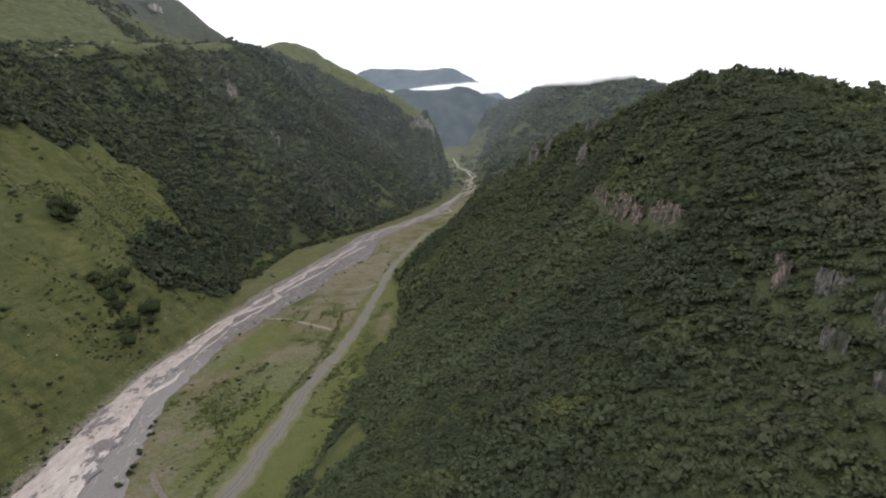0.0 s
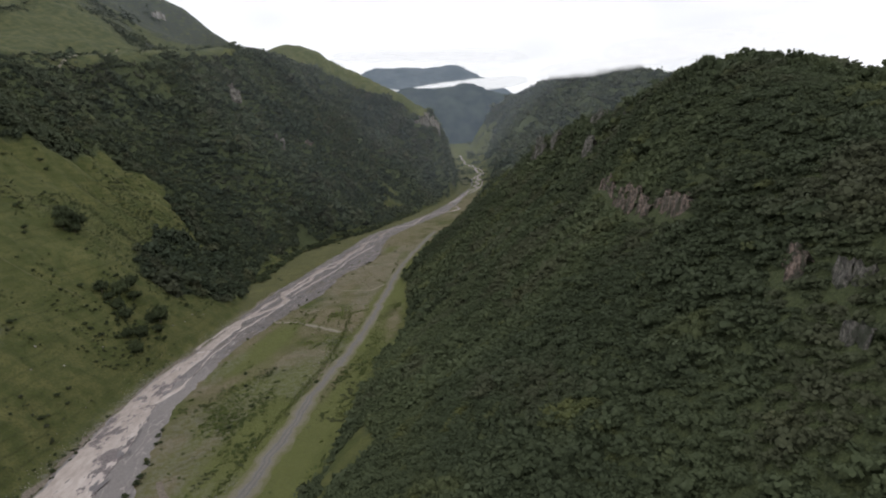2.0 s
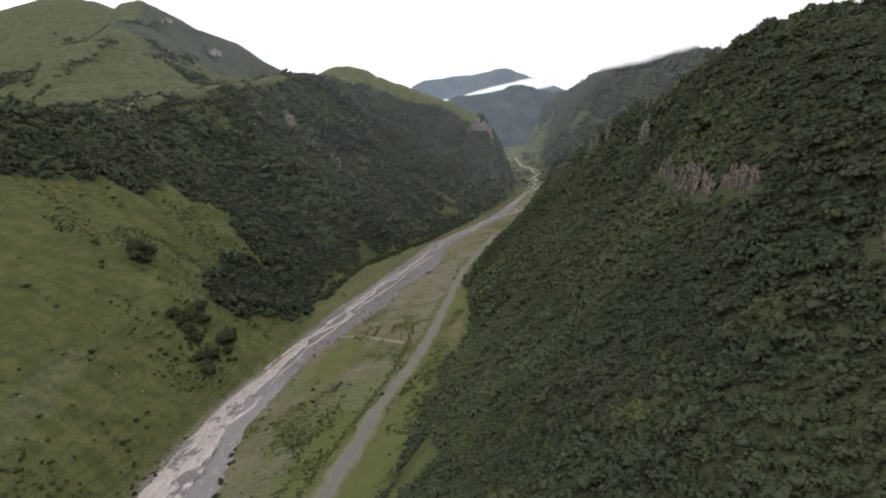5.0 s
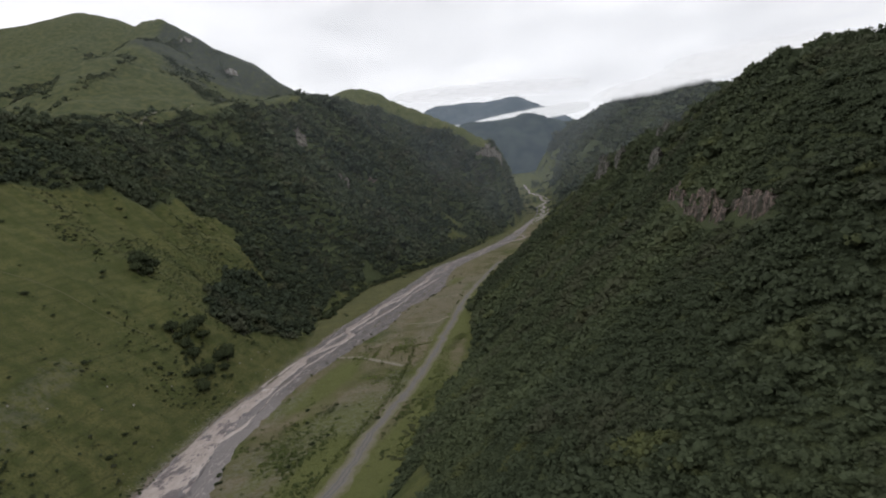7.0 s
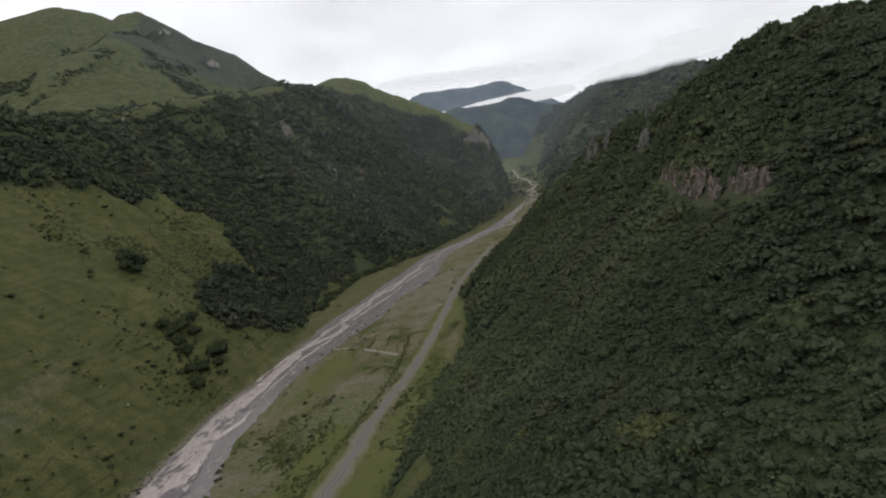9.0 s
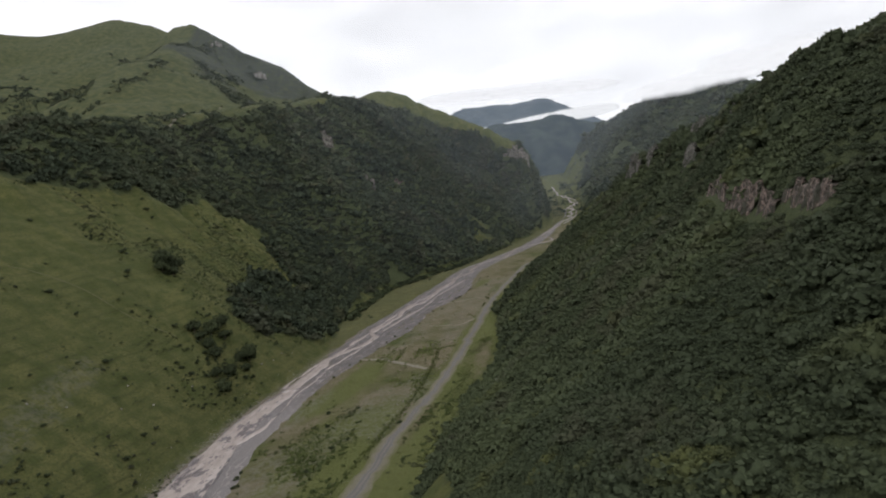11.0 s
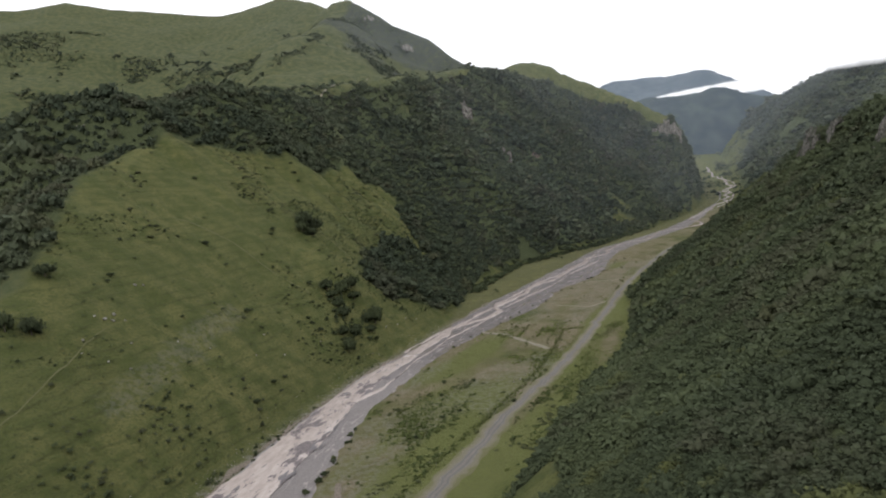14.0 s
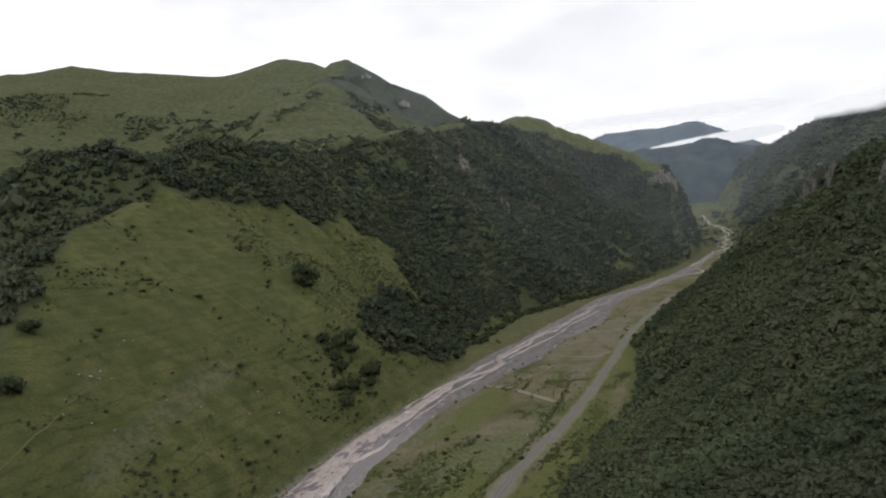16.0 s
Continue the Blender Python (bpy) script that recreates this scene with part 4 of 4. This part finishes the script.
along("hill_thicket", [(-246, 528), (-232, 508), (-240, 495), (-222, 486), (-210, 500), (-212, 470), (-207, 452)], 2.4, 2.0, 6.0, LEAF_TREE, 35, "dark thicket between trees at the foot of the pasture", 1.15)
along("hill_thicket", [(-310, 585), (-300, 566), (-294, 556)], 2.5, 2.2, 4.5, LEAF_TREE, 36, "dark thicket between trees on the pasture", 1.15)
along("crest_bushes", [(-496, 1010), (-480, 1090), (-458, 1180), (-444, 1270), (-426, 1360), (-398, 1450)], 8.0, 2.4, 3.5, LEAF_TREE, 37, "small dark trees along the mountain track", 1.1)

forest("meadow_bushes", FAR, (260, 660, 1950, 3400), 15.0, 4.5, LEAF_FAR, 14,
       lambda x, y, z: (x > foot_left(y) + 4) & (np.abs(x - stream_x(y)) > 16) & (z < 330) & (fbm(x, y * 1.6, 60, 4, 57) > 0.10) & ~right_wood(x, y, z),
       "scattered bushes and hedges on far meadows", 0.8, 0.05)
along("valley_floor_bushes", [(-125, 640), (-98, 720), (-70, 800), (-30, 900), (10, 1000)], 11.0, 1.0, 5.0, LEAF_LOW, 38, "low shrubs on the dry valley floor", 0.8)

# ---- lone trees on the pasture and the valley floor ----
def part(name, bm, material, parent, label=""):
    me = bpy.data.meshes.new(name)
    bm.to_mesh(me)
    bm.free()
    me.materials.append(material)
    ob = new(name, me)
    ob.parent = parent
    return tagged(ob, label)


def cone(bm, a, b, r0, r1, n=7):
    a, b = Vector(a), Vector(b)
    q = (b - a).to_track_quat('Z', 'Y').to_matrix()
    rings = []
    for c, r in ((a, r0), (b, r1)):
        rings.append([bm.verts.new(c + q @ Vector((r * math.cos(2 * math.pi * i / n), r * math.sin(2 * math.pi * i / n), 0))) for i in range(n)])
    for i in range(n):
        bm.faces.new((rings[0][i], rings[0][(i + 1) % n], rings[1][(i + 1) % n], rings[1][i]))
    bm.faces.new(rings[1])


def tree_model(name, label, seed, lobes, sprays, tall):
    """A broadleaf tree with a crown one metre in radius, at the origin."""
    root = tagged(new(name), label, "tree")
    bm = bmesh.new()
    cone(bm, (0, 0, -0.12), (0.02, 0.01, 0.45 * tall), 0.07, 0.045)
    for k in range(5):
        a = k * 2.51
        cone(bm, (0.02, 0.01, (0.25 + 0.05 * k) * tall), (0.42 * math.cos(a), 0.42 * math.sin(a), (0.6 + 0.07 * k) * tall), 0.03, 0.012, 5)
    part("trunk", bm, BARK, root)
    V, F, T = crown(seed, lobes, sprays, 0.13, tall, 0.66)
    V[:, 2] += 0.10
    rng = np.random.RandomState(seed)
    ob = plant_mesh("crown", [(V, F, T)], np.zeros((1, 3)), np.ones((1, 2)), np.array([rng.uniform(0.1, 0.6)]), np.array([0.0]), LEAF_TREE, 0)
    ob.parent = root
    return root


def conifer_model(name, label, seed):
    """A spruce one metre in radius and about four high: a straight trunk with tiers of drooping sprays."""
    root = tagged(new(name), label, "tree")
    bm = bmesh.new()
    cone(bm, (0, 0, -0.3), (0, 0, 3.7), 0.10, 0.02)
    part("trunk", bm, BARK, root)
    rng = np.random.RandomState(seed)
    V, F, T = [], [], []
    for k in range(150):
        h = 0.35 + 3.4 * (k / 150) ** 0.9
        reach = (1.0 - (h - 0.35) / 3.6) ** 0.8 * rng.uniform(0.7, 1.15) + 0.06
        a = k * 2.4 + rng.uniform(-0.3, 0.3)
        d, t = np.array((math.cos(a), math.sin(a), 0)), np.array((-math.sin(a), math.cos(a), 0))
        root_p, tip = np.array((0, 0, h + 0.12)), d * reach + (0, 0, h - 0.30 * reach)
        w = 0.16 + 0.18 * reach
        i = len(V)
        V += [root_p, root_p * 0.35 + tip * 0.65 - t * w - (0, 0, 0.08), tip, root_p * 0.35 + tip * 0.65 + t * w - (0, 0, 0.08)]
        F += [(i, i + 1, i + 2), (i, i + 2, i + 3)]
        T += [rng.normal(0, 0.2)] * 4
    ob = plant_mesh("crown", [(np.array(V), np.array(F), np.array(T))], np.zeros((1, 3)), np.ones((1, 2)), np.array([0.2]), np.array([0.0]), LEAF_TREE, 0)
    ob.parent = root
    return root


CONIFERS = [conifer_model("conifer", "dark pointed conifer on the skyline of the ridge", 701 + k) for k in range(3)]
MODELS = [tree_model("broadleaf_tree", "dark green broadleaf tree standing in pasture", 501 + k, 10, 330, 1.0 + 0.12 * k) for k in range(4)]
BUSHES = [tree_model("round_bush", "rounded dark green bush on grass", 601 + k, 8, 240, 0.72) for k in range(3)]


def plant(model, x, y, r, group, turn):
    m = pose(x, y, float(land(x, y)) - 0.05 * r, 0, 0, turn) @ Matrix.Diagonal((r * (0.8 + 0.3 * (turn % 7) / 7), r * 0.95, r * (1.0 + 0.35 * (turn % 5) / 5), 1))
    ob = copy_thing(model, Matrix.Identity(4))
    ob.matrix_basis = m
    return tagged(ob, group=group)


# places and crown radii on the hill
BIG = [(-303, 566, 7.0), (-310, 578, 6.0), (-297, 578, 5.5), (-300, 556, 4.5), (-292, 560, 4.0), (-250, 503, 4.8), (-236, 526, 5.5), (-240, 512, 5.0), (-230, 518, 4.6), (-234, 492, 4.2),
       (-227, 488, 4.0), (-209, 514, 5.8), (-214, 508, 4.6), (-218, 466, 4.0), (-212, 478, 4.4), (-209, 456, 3.8), (-243, 498, 3.8), (-206, 497, 3.4), (-298, 258, 4.2), (-306, 250, 3.6), (-328, 294, 4.4)]
SMALL = [(-339, 558, 3.2), (-318, 528, 2.8), (-314, 520, 2.2), (-327, 439, 3.0), (-373, 674, 3.4), (-366, 670, 2.6), (-380, 680, 2.4), (-262, 493, 3.0), (-268, 405, 2.6), (-218, 337, 2.4), (-323, 337, 2.2),
         (-319, 330, 1.8), (-222, 363, 2.0), (-252, 320, 1.6), (-268, 640, 2.6), (-290, 742, 2.6), (-296, 752, 2.0), (-284, 640, 1.8), (-350, 470, 1.4), (-300, 480, 1.5), (-280, 350, 1.4), (-245, 440, 1.6)]
FLOOR = [(-145, 787, 2.2), (-150, 800, 1.6), (-78, 1060, 2.2), (22, 940, 2.2), (-22, 862, 2.6), (-26, 856, 1.8), (14, 1010, 1.8), (28, 1020, 1.8), (-118, 426, 1.8), (-96, 430, 1.4), (-60, 392, 1.6),
         (-112, 398, 1.6), (-100, 360, 1.8), (-92, 372, 1.4), (-108, 330, 1.4), (-24, 470, 1.2)]
rng_t = random.Random(4)
for k, (x, y, r) in enumerate(BIG):
    plant(MODELS[k % 4], x, y, 1.3 * r, "trees on the hillside", rng_t.uniform(0, 360))
for k, (x, y, r) in enumerate(SMALL):
    plant(BUSHES[k % 3], x, y, r, "bushes on the hillside", rng_t.uniform(0, 360))
for k, (x, y, r) in enumerate(FLOOR):
    plant(BUSHES[(k + 1) % 3], x, y, r, "bushes on the valley floor", rng_t.uniform(0, 360))
for k, (x, y, r) in enumerate([(-316, 1742, 7.0), (-330, 1736, 5.0), (-300, 1748, 8.0), (-345, 1730, 4.5), (-280, 1756, 4.0)]):
    plant(MODELS[k % 4], x, y, r, "trees on the saddle", rng_t.uniform(0, 360))
for k in range(34):
    u = k / 33
    y = 150 + 330 * u + rng_t.uniform(-4, 4)
    cx = np.interp(y, [c[1] for c in RIGHT], [c[0] for c in RIGHT])
    plant(MODELS[k % 4], float(cx) + rng_t.uniform(-7, 3), y, rng_t.uniform(1.8, 3.6), "trees along the ridge", rng_t.uniform(0, 360))
for k in range(26):
    y = 205 + 150 * (k / 25) + rng_t.uniform(-5, 5)
    cx = np.interp(y, [c[1] for c in RIGHT], [c[0] for c in RIGHT])
    plant(CONIFERS[k % 3], float(cx) + rng_t.uniform(-9, 1), y, rng_t.uniform(0.9, 1.7), "conifers along the ridge", rng_t.uniform(0, 360))
for ob in MODELS + BUSHES + CONIFERS:
    for c in list(ob.children):
        bpy.data.objects.remove(c)
    bpy.data.objects.remove(ob)


# ---- rock ----
def boulder(seed, name, label, material, category="boulder"):
    rng = np.random.RandomState(seed)
    bm = bmesh.new()
    bmesh.ops.create_icosphere(bm, subdivisions=2, radius=1.0)
    for v in bm.verts:
        d = noise.noise(v.co * 1.3 + Vector((seed, 0, 0))) * 0.45 + noise.noise(v.co * 3.1 + Vector((0, seed, 0))) * 0.18
        v.co = Vector((v.co.x, v.co.y, v.co.z * 0.7)) * (1 + d)
    me = bpy.data.meshes.new(name)
    bm.to_mesh(me)
    bm.free()
    me.materials.append(material)
    return tagged(new(name, me), label, category)


STONES = [boulder(20 + k, "boulder", "pale grey boulder lying on the grass slope", STONE) for k in range(4)]
for k, (x, y, r) in enumerate([(-293, 300, 1.6), (-291, 304, 1.2), (-295, 309, 1.5), (-290, 312, 0.9), (-296, 296, 1.0), (-312, 345, 1.3), (-309, 349, 1.0), (-268, 330, 0.9), (-256, 345, 0.8), (-240, 372, 0.9), (-232, 395, 1.0),
                               (-250, 398, 0.8), (-226, 440, 1.0), (-275, 300, 0.8), (-262, 285, 0.9), (-270, 278, 0.8), (-201, 520, 1.1), (-197, 540, 0.9), (-196, 560, 1.2), (-190, 575, 0.9), (-284, 276, 1.0), (-279, 270, 0.7),
                               (-15, 398, 1.0), (-11, 436, 1.2), (-18, 405, 0.8), (-62, 436, 0.9), (-66, 430, 0.8), (-60, 446, 0.7)]):
    s = STONES[k % 4]
    ob = s.copy()
    scene.collection.objects.link(ob)
    ob.matrix_basis = pose(x, y, float(land(x, y)) + 0.1 * r, 0, 0, 73 * k) @ Matrix.Diagonal((r, r * 0.8, r, 1))
    tagged(ob, group="boulders on the slope")
for s in STONES:
    bpy.data.objects.remove(s)


def scree():
    """Loose stones along the foot of the hill and on the gravel terrace."""
    rng = np.random.RandomState(77)
    n = 1900
    y = rng.uniform(200, 640, n)
    x = np.where(rng.rand(n) < 0.75, bank_left(y) - np.abs(rng.normal(0, 7, n)), road_x(y) - 6 - rng.uniform(1, 14, n))
    keep = fbm(x, y, 28, 3, 88) > -0.02
    x, y = x[keep], y[keep]
    r = 0.18 + 0.35 * rng.rand(len(x)) ** 3
    ico = np.array(ICO)
    T = [(ico * (1 + 0.35 * (np.random.RandomState(k).rand(12, 1) - 0.5)) * (1, 0.8, 0.7), np.array(ICO_F), np.zeros(12)) for k in range(5)]
    return tagged(plant_mesh("scree", T, np.stack([x, y, land(x, y) + 0.3], -1), np.stack([r, r], -1), r * 0, r * 0, STONE, 3),
                  "loose pale stones strewn along the bank", "stones", kind="stuff")


scree()


def cliff(x, y, length, height, material, seed, label):
    """A broken rock face standing out of the slope: upright buttresses with ledges, cracks and an uneven brow, each closed into the slope behind."""
    root = tagged(new("cliff"), label, "cliff")
    along_, down = contour(x, y)
    root.matrix_basis = pose(x, y, float(land(x, y)))
    origin = Vector((x, y, float(land(x, y))))
    rng = random.Random(seed)
    n = max(2, int(length / max(4.0, 0.32 * height)))
    for k in range(n):
        u0, u1 = (k / n - 0.5) * length, ((k + 1) / n - 0.5) * length
        mid_u = (u0 + u1) / 2
        env = 1 - (abs(mid_u) / (0.5 * length)) ** 3 * 0.7
        h = height * env * rng.uniform(0.72, 1.05)
        if rng.random() < 0.05 and n > 4:
            continue
        step_out, sink = rng.uniform(-0.12, 0.16) * height, rng.uniform(-0.1, 0.2) * height
        cell = max(0.7, height / 16)
        nu, nv = max(3, int((u1 - u0 + 1) / cell)), max(5, int(h / cell))
        P = []
        for i in range(nu + 1):
            u = u0 - 0.4 + (u1 - u0 + 0.8) * i / nu
            top = h * (1 + 0.35 * noise.noise(Vector((u * 0.5, seed, 3.0))))
            edge = min(i, nu - i) == 0
            for j in range(nv + 1):
                w = j / nv
                crag = noise.noise(Vector((u * 0.45, seed * 1.7, w * top * 0.12))) * 0.13 * height + noise.noise(Vector((u * 1.3, seed, w * top * 0.5))) * 0.7
                ledge = (math.floor(w * 4 + noise.noise(Vector((u * 0.3, seed, 9.0)))) / 4) * 0.22 * top
                q = Vector((x, y)) + along_ * u + down * (step_out + crag - ledge - 0.14 * w * top - (0.10 * height if edge else 0))
                P.append((q.x, q.y, -0.16 * height - sink + w * (top + 0.16 * height)))
            q = Vector((x, y)) + along_ * u - down * (0.42 * height + 1.5)
            P.append((q.x, q.y, 0.0))
        P = np.array(P).reshape(nu + 1, nv + 2, 3)
        G = land(P[:, :, 0], P[:, :, 1])
        P[:, :-1, 2] += 0.25 * G[:, :-1] + 0.75 * origin.z
        P[:, -1, 2] = np.maximum(G[:, -1] - 1.0, origin.z - 1)
        bm = bmesh.new()
        grid = [[bm.verts.new(Vector(c) - origin) for c in col] for col in P.tolist()]
        for i in range(nu):
            for j in range(nv + 1):
                bm.faces.new((grid[i][j], grid[i + 1][j], grid[i + 1][j + 1], grid[i][j + 1]))
        bmesh.ops.recalc_face_normals(bm, faces=bm.faces)
        part("buttress", bm, material, root)
    return root


for k, (x, y, w, h, kind_, label) in enumerate(ROCKS):
    cliff(x, y, w, h, {"red": ROCK_RED, "grey": ROCK_GREY, "tan": ROCK_TAN, "pale": STONE}[kind_], 900 + k, label)


# ---- far distance: hills and cloud-capped mountain with haze painted in, and banks of cloud ----
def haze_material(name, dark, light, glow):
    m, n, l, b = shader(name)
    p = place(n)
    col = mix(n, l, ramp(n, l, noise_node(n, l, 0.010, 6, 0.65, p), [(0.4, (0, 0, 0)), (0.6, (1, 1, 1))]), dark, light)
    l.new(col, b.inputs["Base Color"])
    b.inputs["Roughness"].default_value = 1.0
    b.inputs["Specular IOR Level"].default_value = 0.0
    # bluish emission paints distance haze over the slopes
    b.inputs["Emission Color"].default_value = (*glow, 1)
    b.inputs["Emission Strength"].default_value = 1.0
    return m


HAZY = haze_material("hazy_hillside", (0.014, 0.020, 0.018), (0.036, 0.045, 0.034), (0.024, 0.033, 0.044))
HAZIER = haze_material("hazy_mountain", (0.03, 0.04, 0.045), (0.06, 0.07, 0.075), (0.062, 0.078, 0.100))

FAR_MOUNTAIN = [(-500, 4300, 640), (-100, 4300, 760), (20, 4300, 815), (300, 4320, 838), (570, 4320, 842), (690, 4320, 835), (800, 4330, 790), (925, 4350, 735), (1200, 4400, 600)]
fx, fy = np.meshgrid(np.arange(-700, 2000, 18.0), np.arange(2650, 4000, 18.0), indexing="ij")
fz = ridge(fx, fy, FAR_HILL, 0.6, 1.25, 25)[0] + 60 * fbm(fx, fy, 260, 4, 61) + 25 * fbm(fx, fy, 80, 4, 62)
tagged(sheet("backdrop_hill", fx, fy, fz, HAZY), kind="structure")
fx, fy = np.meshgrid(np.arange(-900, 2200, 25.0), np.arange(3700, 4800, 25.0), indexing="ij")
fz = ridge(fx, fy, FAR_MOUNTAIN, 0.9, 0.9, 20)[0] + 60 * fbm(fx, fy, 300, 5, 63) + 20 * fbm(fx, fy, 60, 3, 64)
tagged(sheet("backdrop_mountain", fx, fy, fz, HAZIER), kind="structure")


def cloud_material(name, bright, lo, hi, size):
    m = bpy.data.materials.new(name)
    m.use_nodes = True
    n, l = m.node_tree.nodes, m.node_tree.links
    n.clear()
    out, glow, clear, blend = n.new("ShaderNodeOutputMaterial"), n.new("ShaderNodeEmission"), n.new("ShaderNodeBsdfTransparent"), n.new("ShaderNodeMixShader")
    # clouds glow by themselves, instead of being lit by the sky
    glow.inputs[0].default_value = (*bright, 1)
    mp = n.new("ShaderNodeMapping")
    mp.inputs["Scale"].default_value = (1, 1, 2.2)
    l.new(place(n), mp.inputs[0])
    puff = noise_node(n, l, size, 6, 0.6, mp.outputs[0])
    f = calc(n, l, 'ADD', puff, calc(n, l, 'SUBTRACT', attr(n, "body"), 0.5))
    l.new(ramp(n, l, f, [(lo, (0, 0, 0)), (hi, (1, 1, 1))]), blend.inputs[0])
    l.new(clear.outputs[0], blend.inputs[1])
    l.new(glow.outputs[0], blend.inputs[2])
    l.new(blend.outputs[0], out.inputs[0])
    return m


CLOUD = cloud_material("cloud_bank", (0.93, 0.94, 0.97), 0.42, 0.72, 0.006)
MIST = cloud_material("thin_mist", (0.98, 0.985, 1.02), 0.36, 1.05, 0.009)


def cloud(name, a, b, tall, bulge, material, kind="structure"):
    """A long bank of cloud from a to b, thick in the middle and fading out at its rim."""
    a, b = Vector(a), Vector(b)
    U, W = np.meshgrid(np.linspace(0, 1, 60), np.linspace(-1, 1, 24), indexing="ij")
    d = (b - a)
    side = Vector((d.y, -d.x, 0)).normalized()
    arch = np.sqrt(np.clip(1 - W ** 2, 0, 1)) * np.sin(np.pi * U) ** 0.5
    X = a.x + d.x * U + side.x * bulge * arch
    Y = a.y + d.y * U + side.y * bulge * arch
    Z = a.z + d.z * U + tall * W * (0.5 + 0.5 * np.sin(np.pi * U))
    body = np.clip(1.15 - np.abs(W) ** 1.5 * 1.1, 0, 1) * np.clip(np.sin(np.pi * U) * 2.2, 0, 1)
    ob = tagged(sheet(name, X, Y, Z, material, [("body", body)]), kind=kind)
    ob.visible_shadow = False
    return ob


cloud("cloud_bank", (120, 3900, 590), (1150, 3850, 660), 62, 60, CLOUD)
cloud("cloud_bank", (-250, 4050, 640), (420, 4000, 600), 45, 60, CLOUD)
cloud("cloud_cap", (-350, 4150, 900), (1300, 4150, 850), 75, 60, MIST)
cloud("cloud_wisp", (560, 2080, 440), (1180, 1850, 478), 46, 30, MIST)
cloud("cloud_wisp", (760, 1960, 490), (1420, 1700, 480), 60, 30, MIST)


def haze_sheet_material(name, thickness):
    """Nearly clear pale blue sheet that imitates distance haze; the sky lights it."""
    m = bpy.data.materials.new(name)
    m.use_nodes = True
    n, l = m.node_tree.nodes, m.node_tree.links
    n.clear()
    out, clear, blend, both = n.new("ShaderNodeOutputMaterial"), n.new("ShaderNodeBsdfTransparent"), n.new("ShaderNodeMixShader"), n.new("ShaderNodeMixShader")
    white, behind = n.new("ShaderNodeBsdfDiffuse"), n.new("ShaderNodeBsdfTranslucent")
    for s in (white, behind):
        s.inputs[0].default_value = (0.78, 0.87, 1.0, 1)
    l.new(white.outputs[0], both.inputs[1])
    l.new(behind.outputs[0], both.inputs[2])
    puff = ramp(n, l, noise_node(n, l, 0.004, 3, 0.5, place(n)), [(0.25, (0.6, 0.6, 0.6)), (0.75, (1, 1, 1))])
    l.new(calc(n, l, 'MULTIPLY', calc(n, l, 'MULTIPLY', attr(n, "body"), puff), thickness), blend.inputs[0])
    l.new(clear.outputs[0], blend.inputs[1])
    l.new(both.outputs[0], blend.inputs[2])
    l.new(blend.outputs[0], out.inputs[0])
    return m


# four sheets added across the valley in place of distance haze
VEILS = [haze_sheet_material("haze_sheet", a) for a in (0.012, 0.024, 0.048, 0.09)]
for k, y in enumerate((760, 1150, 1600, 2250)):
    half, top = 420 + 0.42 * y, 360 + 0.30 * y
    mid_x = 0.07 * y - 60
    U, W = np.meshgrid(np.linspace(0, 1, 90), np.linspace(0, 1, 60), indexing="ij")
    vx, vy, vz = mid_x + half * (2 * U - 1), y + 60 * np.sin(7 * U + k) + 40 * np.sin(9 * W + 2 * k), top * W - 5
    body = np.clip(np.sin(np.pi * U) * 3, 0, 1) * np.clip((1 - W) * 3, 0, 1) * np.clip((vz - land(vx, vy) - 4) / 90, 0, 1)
    ob = tagged(sheet("haze_sheet", vx, vy, vz, VEILS[k], [("body", body)]), kind="structure")
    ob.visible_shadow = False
